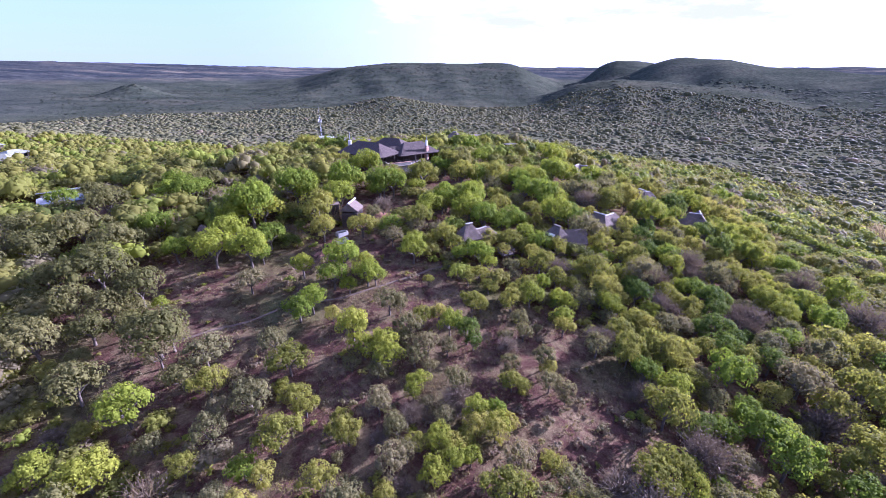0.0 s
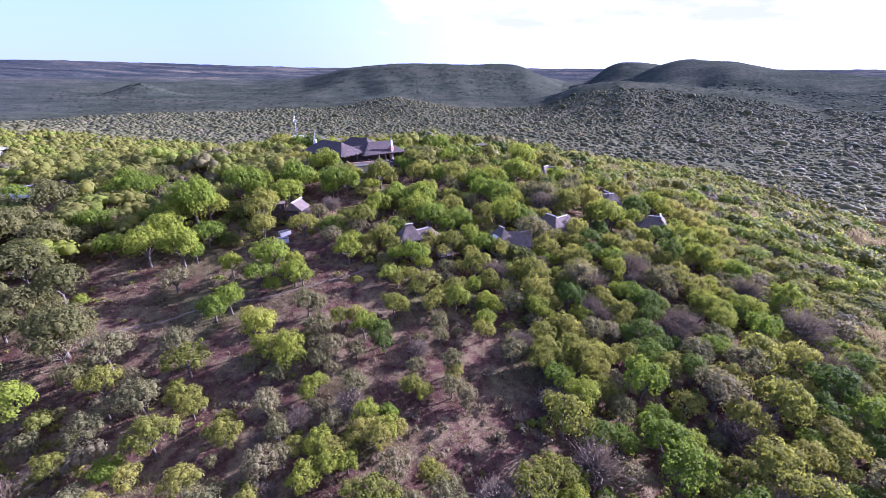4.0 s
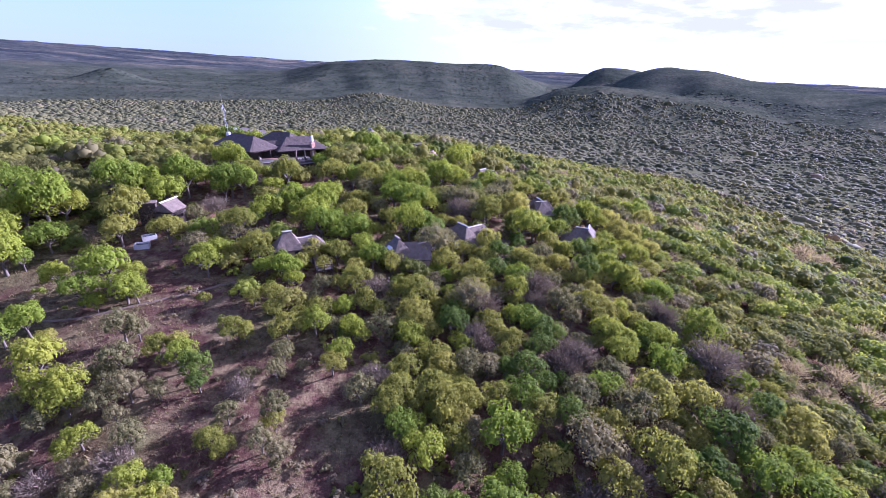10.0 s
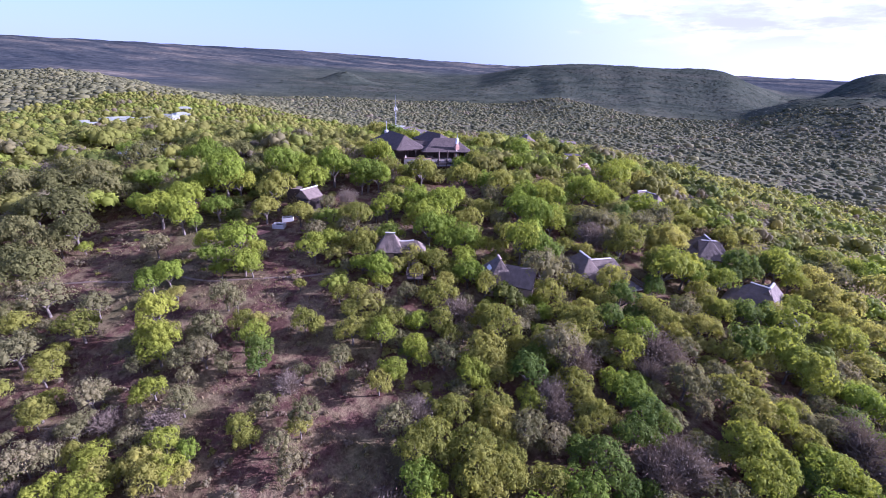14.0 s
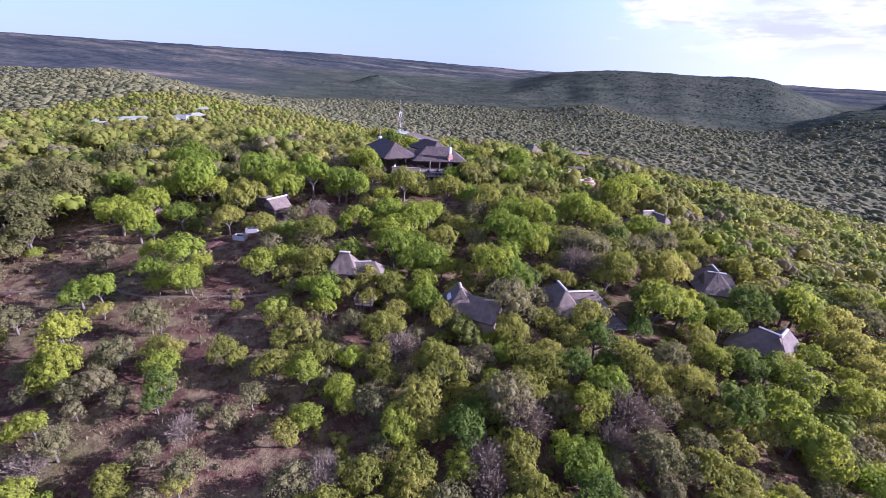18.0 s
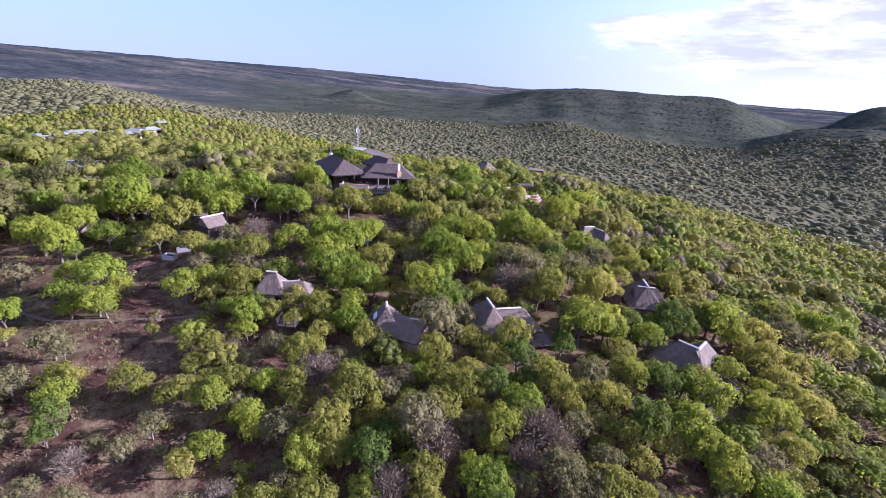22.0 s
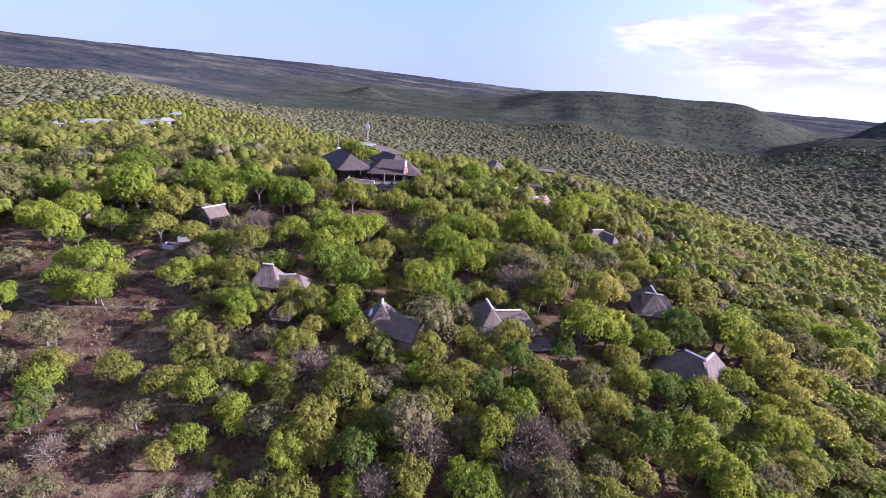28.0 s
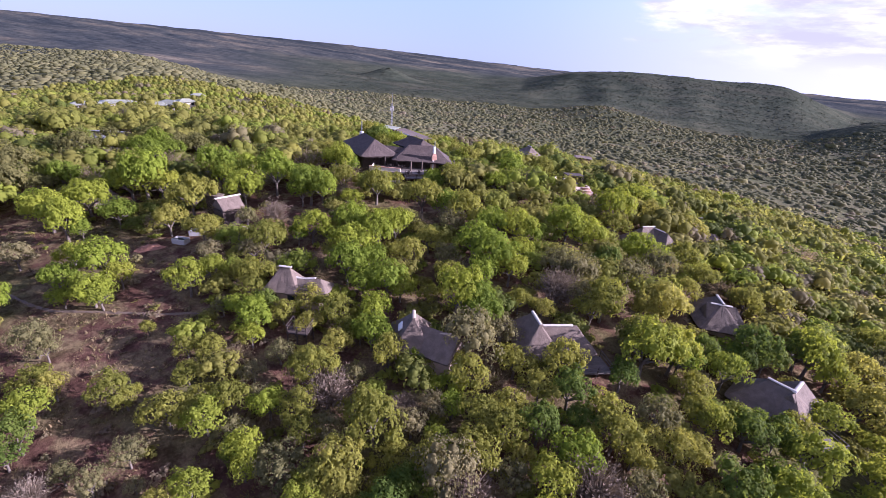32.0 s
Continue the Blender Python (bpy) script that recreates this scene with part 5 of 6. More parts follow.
for tx, ty, tr in ((53.6, 123, 2.7), (-31.5, 124.5, 3.4), (-34.7, 125, 3.4), (-39.6, 125.5, 3.4), (90.9, 126, 3.9), (63, 127.7, 3.2), (55.5, 129, 3.5), (0.1, 131.1, 3.8), (82.9, 132, 3.9), (-1, 133.5, 2.9), (51.9, 135, 3.3), (38, 135.7, 3.5), (-38.5, 137.5, 3.6), (-33, 146.5, 3.4), (-3.9, 147.5, 3.4), (43.2, 150.7, 3.8), (-26, 152.5, 4), (53.6, 154, 3), (51.1, 155.2, 3.9), (-28, 157, 3.6), (13.8, 158, 3.9), (-43, 158, 4.2), (-53, 166, 4.5), (-59, 170, 5), (-57.5, 176, 4.6), (55.2, 195.6, 4.4)):
    plant("olive", tx, ty, tr, 1.3)
for tx, ty, tr in ((-36.4, 21.8, 3.6), (-41, 36.8, 1.8), (-45.4, 38, 3.5), (-33.9, 40.5, 2.7), (-49.1, 43.1, 2.2), (-55.5, 44.2, 3.6), (-40.2, 45.8, 4.9), (-39.2, 47.3, 2.8), (-60.6, 48.2, 3.4), (-51.5, 48.4, 3.3), (-46.7, 49.9, 2.6), (-56.9, 52.4, 3.5), (-51.7, 52.9, 3.4), (-64.4, 53.5, 3.1), (-49, 53.9, 2.5), (-49.6, 56.9, 4.2), (-64.9, 58, 4.1), (-57.5, 59.5, 5.4), (-81.4, 62.8, 5.2), (-62.1, 65.5, 3.8), (-74.5, 67.3, 4.9), (-62.9, 70.6, 4.5), (-81.3, 73.7, 4.9), (-60.5, 73.7, 3.6), (-71.5, 73.9, 5.1), (-88.1, 76.4, 3.6), (-83.8, 84.2, 3.3), (-76.3, 87.4, 4.7), (-89, 98.5, 3.2), (-52, 100.9, 2.9)):
    plant("dusky", tx, ty, tr, 1.3)
for tx, ty, tr in ((-65.2, 103.2, 3.4), (-49.7, 104.5, 2.9), (-53.9, 104.7, 2.9), (-68.9, 105.7, 3.4), (-62.7, 106.9, 3.4), (-66.4, 109.4, 3.4), (-38.1, 114.2, 2.8), (-35.2, 117, 2.8), (-39.1, 118.1, 2.8), (-37.6, 121, 3.4)):
    plant("dusky", tx, ty, tr, 1.3)
for tx, ty, tr in ((-20.9, 28.5, 1.9), (38.5, 32.6, 3.3), (-37.3, 35.1, 3.3), (33.6, 36.9, 2.1), (5.7, 37.3, 1.5), (42.2, 37.9, 2.1), (30.1, 42.6, 2.7), (39.1, 45.4, 3.4), (27.3, 45.5, 2.3), (28.6, 46, 1.7), (-22.8, 53.1, 2.8), (54, 54.5, 2.8), (-21.3, 55.1, 2.5), (20.3, 59.5, 1.7), (65, 60, 3.2), (-16.8, 60.5, 1.9), (18.8, 60.6, 2.1), (-19.6, 61.7, 2.8), (-14.1, 62.8, 3), (16.9, 65, 2.1), (-26, 65.4, 2.5), (-18.9, 66.1, 3.8), (46.7, 66.7, 2.2), (45.1, 67, 2.9), (67.4, 67, 2.7), (69.1, 67, 2.2), (65.9, 67.4, 3), (43.5, 67.6, 2.2), (-36.6, 68.5, 3.8), (-43.5, 68.8, 4.4)):
    plant("green", tx, ty, tr, 1.3)
for tx, ty, tr in ((-35.1, 70, 2), (-51.4, 70.1, 2.8), (7.5, 70.1, 1.9), (6.1, 71.6, 2.8), (2.4, 72.2, 2.2), (-43.4, 74.9, 4.3), (-35.8, 76, 3.3), (32.4, 76.5, 1.8), (-59.5, 77.4, 3.4), (19.1, 78.9, 2.9), (24.9, 79.2, 1.8), (31.1, 79.6, 1.9), (16.6, 82.5, 2.6), (-45.6, 82.7, 3.7), (74.2, 83, 2.8), (76.2, 83, 2.3), (-42.4, 84.3, 5.4), (73.8, 85.2, 1.8), (11.8, 85.7, 3), (7.7, 86.8, 3.6), (14.3, 87.8, 3.8), (-6.2, 89.7, 2.2), (28.2, 90.5, 4), (65.3, 90.6, 2.7), (24.9, 90.7, 4), (8.7, 91.1, 3.2), (4.8, 91.3, 4.4), (-4.6, 91.6, 3.4), (-91, 92.5, 3.4), (-25.8, 93.9, 4.4)):
    plant("green", tx, ty, tr, 1.3)
for tx, ty, tr in ((-67.7, 95.3, 3.8), (-62.7, 95.3, 3.8), (-36.7, 95.7, 5), (-33.9, 96.2, 3.6), (5.5, 96.5, 3.7), (-0.6, 96.6, 3.8), (24.5, 99.1, 3), (-62.7, 100.2, 3.8), (-67.6, 100.3, 3.8), (-17.3, 100.7, 2.8), (6.3, 100.7, 3.5), (53.9, 101.3, 3), (-36.1, 101.7, 4.1), (-26.3, 101.9, 4.7), (-16.6, 102.2, 4.6), (24.5, 103, 4.3), (-14.1, 103.2, 3.5), (20.3, 105.2, 4.4), (-8.4, 105.4, 2.8), (-27.5, 107.8, 3.4), (26.4, 110.4, 2.9), (60.7, 111.2, 2.5), (19.4, 113.1, 3.7), (8.3, 114.9, 3.9), (23.4, 115.4, 4.4), (26.1, 116.3, 3.1), (-23.7, 117.9, 4.2), (-21.5, 119.2, 3.2), (-26.5, 121.5, 3.4), (30.9, 121.9, 4.6)):
    plant("green", tx, ty, tr, 1.3)
for tx, ty, tr in ((34.8, 122.6, 4.5), (-1, 124.1, 3.2), (43.4, 125, 3.1), (45, 126.1, 4.4), (-3.6, 128.2, 2.6), (10.5, 134.7, 3.7), (93.3, 136.9, 4), (90.4, 137.7, 3.7), (1.5, 139.5, 3.2), (36.4, 142.4, 5.2), (8.4, 146.4, 4.2), (-6, 147, 3.4), (-31.5, 151.5, 4.4), (-37, 157.5, 3.6), (-20, 158, 3.6), (37.8, 159.4, 5), (-47, 164, 4.2), (38.9, 184.9, 3.1), (42.5, 187.7, 3.1), (38.3, 189.4, 3.1)):
    plant("green", tx, ty, tr, 1.3)
for tx, ty, tr in ((-36.2, 27.5, 3), (-42.2, 28.4, 2.7), (-1.5, 29, 2), (25.8, 29, 1.9), (0.5, 30.4, 1.8), (2.3, 30.9, 1.4), (26.4, 31.9, 1.7), (-1, 32.7, 1.9), (5.4, 35, 2), (3.2, 36.8, 1.7), (-4.4, 39.1, 1.3), (-3.9, 40.5, 1.8), (37.7, 40.8, 1.2), (-7.9, 44, 2.2), (-11.6, 45.5, 2.5), (-9, 45.6, 2.3), (-13.3, 47.6, 2.8), (0.2, 51.2, 2.2), (-46.4, 56.3, 1.6), (28.7, 60, 1.8), (13.8, 60.2, 2.5), (27.1, 60.2, 2.4), (59.9, 61.6, 2.1), (58.5, 62, 2.6), (-12.7, 63.1, 2.3), (61.2, 64.6, 2.2), (59.8, 65.1, 2.7), (58, 66.2, 2.6), (-15.3, 66.7, 2), (65.5, 69.2, 2.2)):
    plant("lime", tx, ty, tr, 1.3)
for tx, ty, tr in ((76.9, 71, 4.1), (-6.7, 71.1, 3), (62.9, 72.7, 2.2), (44.6, 74.1, 2.8), (-6.7, 74.5, 2.3), (17.2, 78.7, 2), (69.1, 82.8, 2.2), (68.4, 83.8, 3.1), (66.4, 84.6, 3.1), (-40.7, 86, 4.4), (65.3, 86.6, 3.4), (16.3, 88.6, 2.8), (57.9, 92.9, 2.7), (67.9, 95.2, 3.6), (74.8, 96.9, 3.1), (49.6, 97.2, 4.4), (77.5, 97.8, 2.8), (52.8, 100.8, 3.5), (27.6, 103, 3.3), (59.5, 103.6, 2.7), (71.2, 104.9, 2.9), (76.7, 104.9, 2.1), (73.9, 116.6, 3.2), (71.2, 117.4, 4.2), (75.5, 126.8, 2.9)):
    plant("lime", tx, ty, tr, 1.3)
for tx, ty, tr in ((3.6, 48.4, 1.7), (2.7, 49.7, 2.1), (46.2, 54.8, 1.8), (48.4, 55.7, 1.5), (40.8, 56.6, 1.9), (18, 59.8, 1.4), (46.3, 61.3, 2.3), (48.2, 62, 1.7), (49.3, 64.2, 2), (47.3, 64.5, 2.6), (64.1, 65.7, 2.2), (33.2, 66.4, 2.1), (35.2, 67.5, 1.8), (4.3, 74.8, 2.1), (41.5, 79.2, 2.6), (45, 83.1, 2.3), (60.6, 84.2, 3.2), (43, 85.5, 3.1), (47.7, 92.7, 2.3), (61.8, 94.2, 3.1), (65.2, 97, 2.9), (56.6, 106.7, 2.5), (61.8, 109.1, 2.3), (64.9, 111.7, 3.2), (62.8, 112, 3.5), (40, 118, 3.3), (70.1, 118.4, 3.6), (42.6, 118.8, 2.3), (-38, 150, 4.4)):
    plant("deep", tx, ty, tr, 1.3)
for tx, ty, tr in ((-6, 29.6, 2.1), (7.5, 30.2, 2.2), (-11.8, 30.6, 0.9), (-4.5, 30.9, 1.5), (-32.7, 31.6, 1.8), (-26.3, 32.4, 2.3), (32.9, 32.6, 2.1), (-5.8, 33.6, 1.6), (-6.5, 34.7, 1.4), (-0.4, 35.6, 1.6), (-26.8, 36, 1.9), (-23, 36.5, 2.7), (-8.3, 36.6, 2), (-2.6, 37.6, 1.2), (-8.6, 37.7, 1.3), (-24.5, 38.1, 2.1), (45.9, 38.6, 1.4), (15, 40.3, 0.9), (1, 40.4, 2), (15.1, 41.1, 1.5), (34.9, 41.2, 2.3), (-27.8, 41.6, 1.1), (13.2, 41.9, 1.7), (-9.3, 42.4, 1.7), (-12.9, 43.3, 1.6), (-2.6, 43.6, 1.2), (7.8, 43.7, 1), (-32.5, 43.9, 3.5), (-39.1, 44.2, 2.4), (-4.6, 44.5, 1.9)):
    plant("grey", tx, ty, tr, 1.3)
for tx, ty, tr in ((8.4, 44.8, 1.6), (13.3, 45.7, 2), (-24.2, 46.2, 2.4), (-2.9, 46.3, 2.1), (-0.1, 47, 1.6), (-6.2, 48.1, 1.8), (-7.7, 48.7, 1.4), (-54.9, 49.3, 1.3), (-5.9, 49.6, 2.5), (8.6, 50.5, 1.4), (11.3, 51.4, 1.6), (13.9, 53.5, 1.1), (11.2, 54.4, 1.7), (-9.3, 55.2, 2.5), (-7.7, 55.5, 1.7), (37.3, 56.1, 1), (38.3, 56.6, 2.1), (26.5, 58, 1.8), (39.3, 58.4, 1.5), (-33.7, 61.2, 2.8), (53.5, 64.1, 2), (14.6, 65.1, 1.7), (23.3, 66.6, 2.1), (12, 66.9, 1.8), (36.3, 68.8, 3.3), (53.8, 69.8, 1.8), (12, 70.5, 2.1), (0.2, 71.3, 1.7), (52.1, 72, 2.8), (30, 72.1, 2.2)):
    plant("grey", tx, ty, tr, 1.3)
for tx, ty, tr in ((54.5, 72.6, 2.6), (41.1, 72.9, 2.2), (20.8, 73.8, 1.6), (68.3, 75.2, 2.2), (65.9, 75.4, 2), (56.4, 77, 2.2), (-11.4, 77.4, 2.6), (52.2, 79.7, 2.3), (69.1, 80.1, 1.9), (-6.6, 81.4, 2.5), (30.1, 84.4, 4.2), (-17.1, 87.9, 2.1), (52.4, 89.1, 2.8), (32.1, 89.9, 2.9), (74.6, 90.1, 2.4), (17.2, 99.4, 2.4), (38.9, 104.2, 2.9), (33.5, 109.2, 3.8), (37.1, 109.2, 3.7), (12, 110.6, 3.4), (44.3, 116.1, 3.5), (47.8, 123, 3.7), (83.6, 127.1, 4.1)):
    plant("grey", tx, ty, tr, 1.3)
for tx, ty, tr in ((-7.7, 32.7, 1.3), (-44.4, 32.8, 1.3), (-4.4, 35.9, 1.6), (1, 37.1, 1.3), (0.9, 38.5, 1.9), (8.6, 48.2, 1.7), (24.1, 52.1, 1.8), (49.8, 57, 2.4), (48.7, 58.8, 2.6), (52.4, 59.7, 2.5), (37.9, 60.2, 2.2), (51.5, 61, 2.7), (36.8, 62.2, 2.2), (74.3, 62.4, 4.2), (38.7, 68.2, 2.9), (71.5, 70.6, 2.5), (47.8, 72.1, 2.3), (71.7, 73.7, 2.8), (70.7, 75.7, 2.5), (50.6, 75.8, 2.6), (48.2, 76.1, 3.1), (-15.3, 92.5, 2.4), (35.6, 103.2, 3.2)):
    plant("bare", tx, ty, tr, 1.3)


# tall trees between the lodge and its service buildings
for kind, tx, ty, tr in (("green", -36.5, 149.5, 3.6), ("olive", -30.5, 152.5, 3.4), ("green", -42.5, 156.0, 3.8), ("olive", -25.0, 156.5, 3.2), ("olive", -37.0, 158.5, 3.0), ("green", -18.0, 159.5, 3.4), ("olive", -48.5, 162.0, 3.8), ("olive", -55.5, 167.5, 4.2), ("green", -58.5, 174.0, 4.4), ("green", -44.5, 181.0, 3.8), ("olive", -36.0, 178.5, 3.8), ("green", -27.5, 174.5, 3.6), ("olive", -20.0, 168.5, 3.6), ("olive", -41.0, 144.5, 3.6), ("green", -47.5, 149.5, 3.6), ("olive", -12.0, 154.0, 3.2)):
    plant(kind, tx, ty, tr, 1.3)


# ---- spread of the bush ----
CLEARINGS = ((-9, 59, 12, 6, 0.35), (4, 51, 8, 3.5, 0.35), (-20, 54, 24, 9, 0.2), (-2, 61, 9, 5, 0), (2, 43, 11, 4, 0.3), (-20, 34, 13, 4, 0.1), (-46, 70, 16, 5, 0.3), (-17, 88, 7, 4, 0), (0, 111, 9, 4, 0.2), (-40, 40, 12, 6, 0), (-226, 240, 58, 15, -0.555))   # x, y, half sizes, turn
# edge of the open slope below the lodge, where every tree is placed singly
GLADE = ((-88, 58), (-65, 72), (-49.5, 69), (-38, 74), (-20, 79), (-3.6, 72.1), (7.3, 60), (19.6, 54), (25, 44), (20, 30), (-6, 27.5), (-30, 36), (-60, 46))


def openness(x, y):
    """1 on the open ground, 0 in the thicket."""
    out = np.zeros(np.shape(x))
    for cx, cy, a, b, t in CLEARINGS:
        dx, dy = x - cx, y - cy
        u, v = (dx * math.cos(t) + dy * math.sin(t)) / a, (dy * math.cos(t) - dx * math.sin(t)) / b
        out = np.maximum(out, 1 - smooth(0.75, 1.15, np.hypot(u, v)))
    return out


def in_glade(x, y):
    x, y = np.asarray(x, float), np.asarray(y, float)
    inside = np.zeros(x.shape, bool)
    for (ax, ay), (bx, by) in zip(GLADE, GLADE[1:] + GLADE[:1]):
        inside ^= ((ay > y) != (by > y)) & (x < (bx - ax) * (y - ay) / (by - ay) + ax)
    return inside


def free_of_buildings(x, y, r):
    ok = np.ones(x.shape, bool)
    for bx, by, br in KEEP_OUT:
        ok &= np.hypot(x - bx, y - by) > br + r * 0.55
    return ok


def clear_of(x, y, r, others, overlap):
    """Greedy thinning on a grid of cells, so that crowns only touch."""
    cells, out = {}, np.zeros(len(x), bool)

    def put(px, py, pr):
        cells.setdefault((int(px // 8), int(py // 8)), []).append((px, py, pr))
    for o in others:
        put(*o)
    for k in range(len(x)):
        cx, cy, good = int(x[k] // 8), int(y[k] // 8), True
        for i in (-1, 0, 1):
            for j in (-1, 0, 1):
                for ox, oy, orr in cells.get((cx + i, cy + j), ()):
                    if (ox - x[k]) ** 2 + (oy - y[k]) ** 2 < ((orr + r[k]) * overlap) ** 2:
                        good = False
        if good:
            out[k] = True
            put(x[k], y[k], r[k])
    return out


def dryness(x, y):
    """1 on the dry lower slope with its grey shrubs, 0 in the leafy wood."""
    return smooth(74, 50, y + 0.2 * np.maximum(x, -10)) * smooth(40, 16, x)


def in_view(x, y):
    """The ground that the flight overlooks."""
    return ((x > -1.7 * y - 4) | (y > 60)) & ((x < 38 + (y - 10) * 1.75) | (y > 70))


def on_western_ridge(x, y):
    return (x < -150) & (ground_height(x, y) > -38) & (y < 800)


def spread():
    # single trees close by
    x, y, rad, r = scatter(11, (-58, 14, 100, 112), 2.1, 1.5, 4.0, lambda x, y: (0.95 - 0.74 * openness(x, y)) * (1 - 0.35 * dryness(x, y)) * in_view(x, y) * ~in_glade(x, y))
    rad = np.where(openness(x, y) > 0.5, rad * 0.5, rad) * (1 - 0.25 * dryness(x, y))
    ok = free_of_buildings(x, y, rad)
    x, y, rad = x[ok], y[ok], rad[ok]
    ok = clear_of(x, y, rad, PLANTED, 0.52)
    x, y, rad = x[ok], y[ok], rad[ok]
    order = np.argsort(np.minimum(np.minimum(np.hypot(x - 3, y), np.hypot(x - 35, y - 15)), np.hypot(x - 49, y - 42)) + r.uniform(0, 12, len(x)))
    near, rest = order[:SINGLE], order[SINGLE:]
    dry = openness(x, y)
    for k in near:
        p = r.uniform()
        if dry[k] > 0.5 or x[k] < -20 or dryness(x[k], y[k]) > 0.5:
            kind = "grey" if p < 0.38 else "olive" if p < 0.66 else "bare" if p < 0.92 else "lime"
        else:
            kind = "olive" if p < 0.42 else "green" if p < 0.6 else "deep" if p < 0.7 else "grey" if p < 0.84 else "bare" if p < 0.95 else "lime"
        plant(kind, float(x[k]), float(y[k]), float(rad[k]), 1.1)
    # the rest of the close bush and the belt behind it, as one thicket
    x2, y2, rad2, r = scatter(12, (-330, 10, 210, 330), 2.9, 2.3, 4.8, lambda x, y: (0.93 - 0.7 * openness(x, y)) * (1 - 0.72 * (openness(x, y) > 0.35) * (x < -120)) * far_sector(x, y) * ~((x > -58) & (x < 100) & (y > 14) & (y < 112)))
    ok = free_of_buildings(x2, y2, rad2)
    x2, y2, rad2 = x2[ok], y2[ok], rad2[ok]
    ok = clear_of(x2, y2, rad2, PLANTED, 0.44)
    xs, ys, rs = np.concatenate([x[rest], x2[ok]]), np.concatenate([y[rest], y2[ok]]), np.concatenate([rad[rest], rad2[ok]])
    away = np.minimum(np.hypot(xs - 18, ys - 4), np.hypot(xs - 49, ys - 42))
    tones = np.clip(r.uniform(0, 0.84, len(xs)) + bumps(xs, ys, 40, 21) * 0.12, 0, 0.88)
    tones = np.where((xs < -30) & (ys > 70) & (away < 150), tones * 0.62, tones)
    tones = np.where(r.uniform(0, 1, len(xs)) < np.where(xs > 20, 0.16, 0.1), r.uniform(0.9, 1.0, len(xs)), tones)
    tones = np.where((away > 155) & (r.uniform(0, 1, len(xs)) < 0.6), np.where(xs < -60, 0.28 + 0.25 * tones, 0.1 + 0.4 * tones), tones)
    tones = np.where((dryness(xs, ys) > 0.5) & (tones > 0.45), 0.86 + 0.25 * (tones - 0.45), tones)
    rs = np.where(away > 98, rs * 1.22, rs)
    for name, lo, hi, shapes, label in (
            ("thicket", 0, 98, [crown_shape(500 + k, 420, 0.1, 14, 0.5, 0.05) for k in range(8)], "dense bushveld thicket of olive and green trees on the slope"),
            ("hillside_woodland", 98, 200, [crown_shape(520 + k, 140, 0.12, 8, 0.5, 0.03) for k in range(8)], "continuous green woodland over the ridge and its flanks"),
            ("outer_woodland", 200, 420, [crown_shape(540 + k, 40, 0.15, 4, 0.45, 0.02) for k in range(8)], "olive-green woodland that falls away to the valley")):
        at = np.nonzero((away >= lo) & (away < hi))[0]
        kinds = r.randint(0, 8, len(at))
        if lo < 200:
            shapes = shapes + [twig_shape(530 + k, 330) for k in range(3)]
            kinds = np.where(tones[at] > 0.955, r.randint(8, 11, len(at)), kinds)
        v, f, t = join_many(shapes, kinds, xs[at], ys[at], ground_height(xs[at], ys[at]) - 0.1, rs[at], r.uniform(0.85, 1.2, len(at)), tones[at], 31)
        tagged(new(name, mesh_from(name, v, f, WOODS, t)), label, "woodland", kind="stuff")
    # low scrub between the trees, thin on the open ground
    x, y, rad, r = scatter(14, (-62, 16, 100, 100), 1.6, 0.35, 1.25, lambda x, y: (0.8 - 0.35 * openness(x, y)) * in_view(x, y))
    rad = np.where(in_glade(x, y), rad * np.where(openness(x, y) > 0.4, 0.6, 0.85), rad * 1.35)
    ok = free_of_buildings(x, y, rad)
    x, y, rad = x[ok], y[ok], rad[ok]
    ok = clear_of(x, y, rad, [(p[0], p[1], p[2] * 0.6) for p in PLANTED], 0.45)
    x, y, rad = x[ok], y[ok], rad[ok]
    shapes = [crown_shape(600 + k, 55, 0.27, 4, 0.5, 0.2) for k in range(3)] + [twig_shape(610 + k, 32) for k in range(3)]
    v, f, t = join_many(shapes, r.randint(0, 6, len(x)), x, y, ground_height(x, y) - 0.25 * rad, rad, r.uniform(0.6, 1.1, len(x)), np.where(in_glade(x, y) & (r.uniform(0, 1, len(x)) < 0.85), r.uniform(0.89, 1, len(x)), r.uniform(0.15, 1, len(x))), 35)
    tagged(new("undergrowth", mesh_from("undergrowth", v, f, WOODS, t)), "low dry scrub and seedlings between the trees", "undergrowth", kind="stuff")
    # straw-coloured grass on the open ground
    x, y, rad, r = scatter(15, (-60, 18, 40, 116), 0.62, 0.16, 0.4, lambda x, y: (0.12 + 0.75 * np.maximum(openness(x, y), dryness(x, y))) * smooth(-0.3, 0.3, bumps(x, y, 7, 9)) * in_view(x, y))
    ok = free_of_buildings(x, y, rad)
    x, y, rad = x[ok], y[ok], rad[ok]
    tuft = []
    for k in range(5):
        q = np.random.RandomState(800 + k)
        an, lean = q.uniform(0, 6.28, 9), q.uniform(0.3, 1.1, 9)
        foot = np.stack([q.normal(0, 0.35, 9), q.normal(0, 0.35, 9), np.zeros(9)], -1)
        tip = foot + np.stack([np.cos(an) * lean, np.sin(an) * lean, q.uniform(0.6, 1.3, 9)], -1)
        side = np.stack([-np.sin(an), np.cos(an), np.zeros(9)], -1) * 0.16
        tuft.append((np.stack([foot + side, foot - side, tip], 1).reshape(-1, 3), np.arange(27).reshape(-1, 3)))
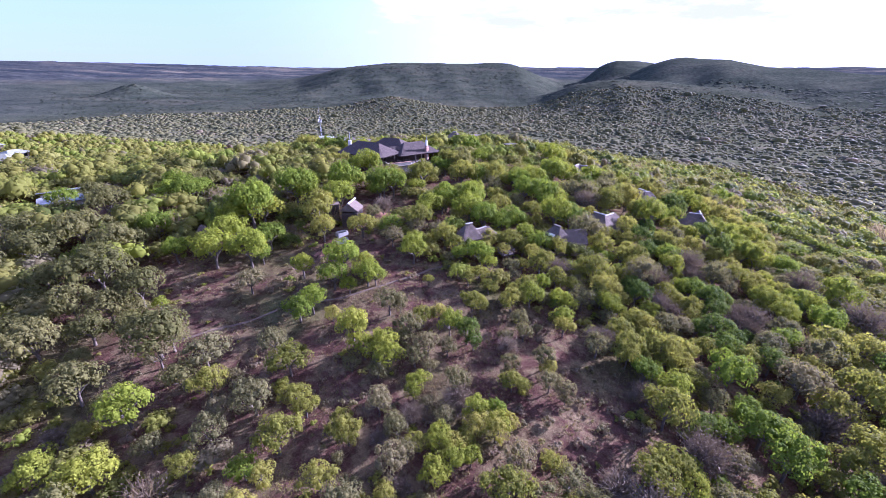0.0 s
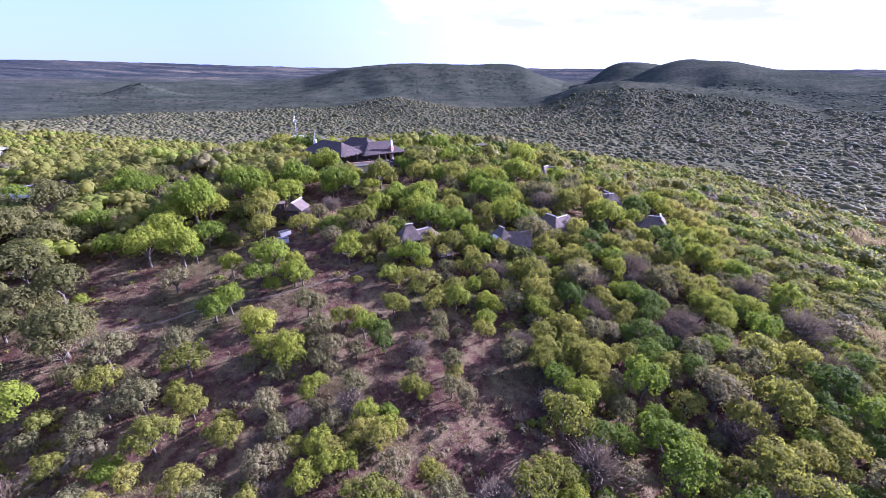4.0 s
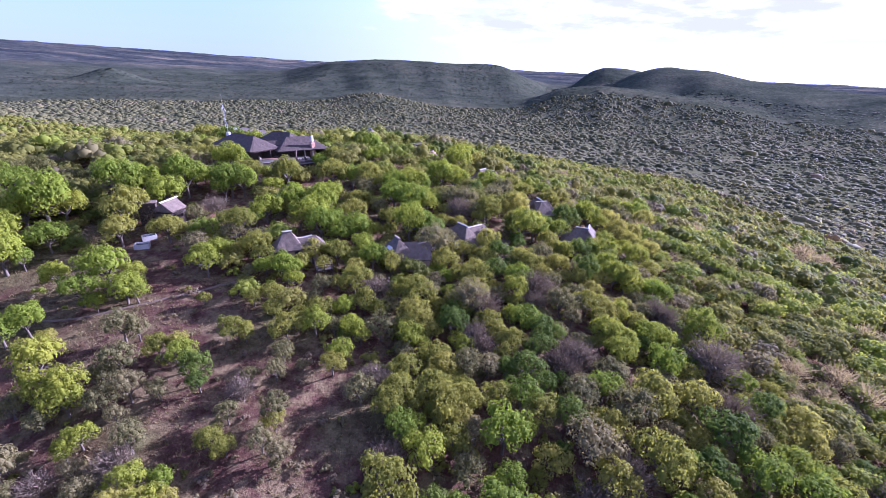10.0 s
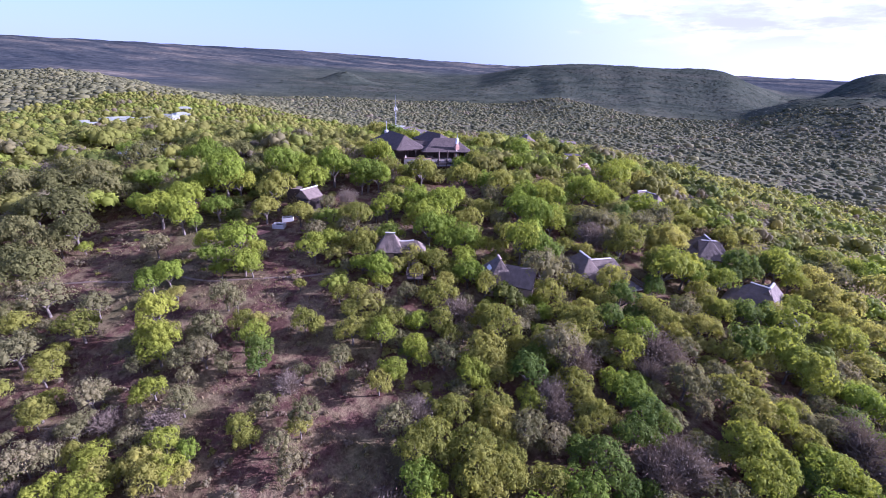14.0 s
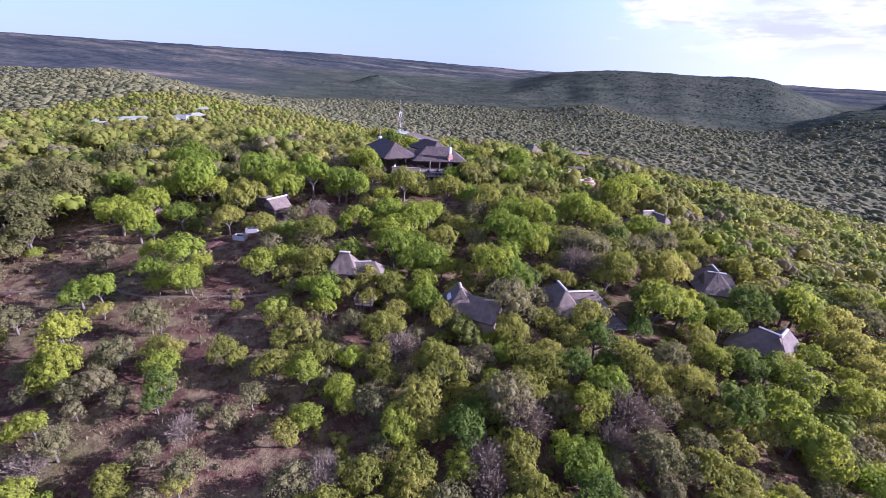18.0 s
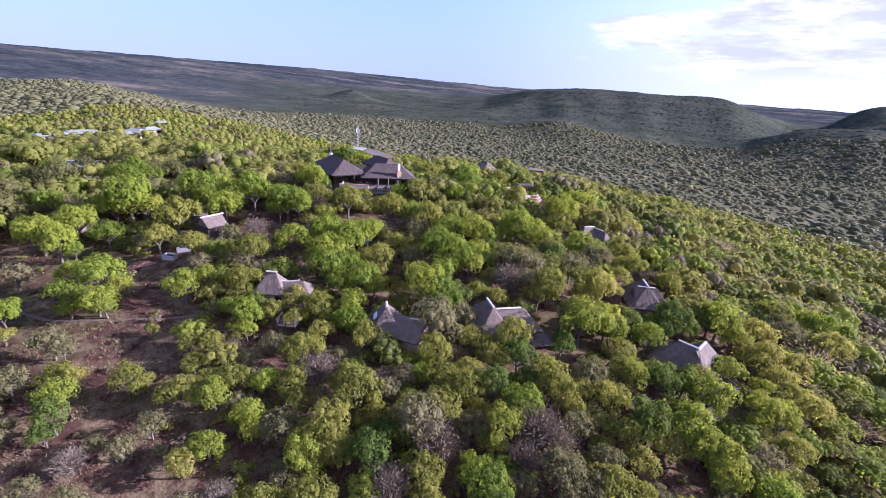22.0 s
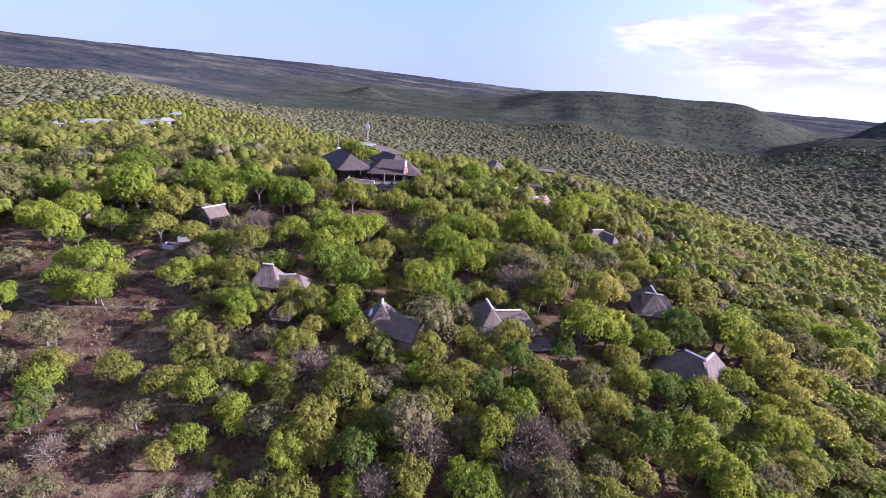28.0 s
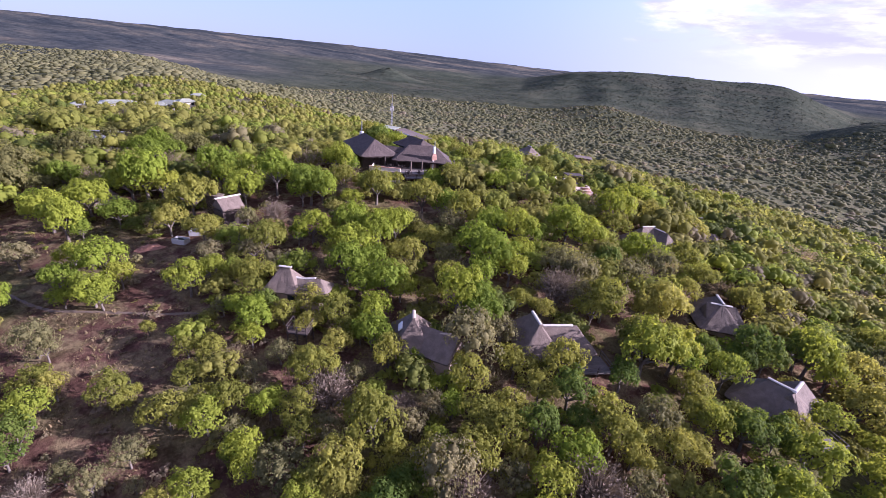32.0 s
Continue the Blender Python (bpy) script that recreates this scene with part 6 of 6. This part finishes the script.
    v, f, t = join_many(tuft, r.randint(0, 5, len(x)), x, y, ground_height(x, y) - 0.03, rad, r.uniform(0.7, 1.3, len(x)), r.uniform(0, 1, len(x)), 37)
    tagged(new("dry_grass", mesh_from("dry_grass", v, f, STRAW, t)), "tufts of straw-coloured dry grass on reddish soil", "grass", kind="stuff")
    # valley and plain
    def beyond(x, y):
        return (0.94 - 0.3 * smooth(0.15, 0.75, bumps(x, y, 80, 4)) - 0.45 * smooth(-0.1, 0.4, bumps(x, y, 23, 6))) * far_sector(x, y) * ~((x > -330) & (x < 210) & (y < 330))
    for name, seed, step, lo_r, hi_r, lo, hi, sprays, size, heads, label in (
            ("valley_woodland", 13, 3.7, 1.9, 3.8, 0, 430, 12, 0.3, 2, "olive-green bush on the valley floor"),
            ("plain_woodland", 16, 4.9, 1.7, 4.0, 430, 1080, 0, 0.4, 1, "dull green bush that covers the far plain"),
            ("ridge_woodland", 18, 4.9, 1.6, 3.3, 180, 1600, 3, 0.4, 1, "olive-green bush over the western ridge, sunlight put into its pale tone"),
            ("hill_woodland", 17, 8.2, 2.2, 4.0, 1080, 2400, 0, 0.5, 1, "bush on the distant hills, haze and shade put into its colour")):
        x, y, rad, r = scatter(seed, (-min(hi, 1500), 60, -150 if name == "ridge_woodland" else min(hi + 60, 1050), 800 if name == "ridge_woodland" else hi + 40), step, lo_r, hi_r, beyond)
        away, bearing = np.hypot(x - 25, y - 20), np.degrees(np.arctan2(x, y))
        western = on_western_ridge(x, y)
        at = (away >= lo) & (away < hi) & (western if name == "ridge_woodland" else ~western) & ((hi < 2000) | (bearing > -48) & (bearing < 22) | (away < 1300))
        # the wood thins out over the north-western plain
        at &= western | (r.uniform(0, 1, len(x)) > smooth(650, 1350, away) * smooth(-32, -50, bearing))
        x, y = x[at] + r.uniform(-0.8, 0.8, at.sum()) * step, y[at] + r.uniform(-0.8, 0.8, at.sum()) * step
        rad = rad[at] * 0.98 * np.exp(r.normal(0, 0.36, len(x)))
        tones = np.clip(r.beta(1.5, 1.5, len(x)) * 0.75 + 0.1 + bumps(x, y, 70, 22) * 0.4, 0, 1)
        # ridge tones raised: its sunlit, hazy look is put into the leaf colour
        if name == "ridge_woodland":
            tones = 0.36 + 0.45 * tones
        shapes = [far_crown(560 + k, sprays, size, heads) for k in range(8)]
        v, f, t = join_many(shapes, r.randint(0, len(shapes), len(x)), x, y, ground_height(x, y) - 0.3, rad, r.uniform(0.4, 0.7, len(x)) if hi < 500 or name == "ridge_woodland" else r.uniform(0.32, 0.55, len(x)), tones, 33)
        tagged(new(name, mesh_from(name, v, f, FARWOODS if name == "hill_woodland" else VALLEYWOODS, t)), label, "woodland", kind="stuff")


SINGLE = 250
spread()
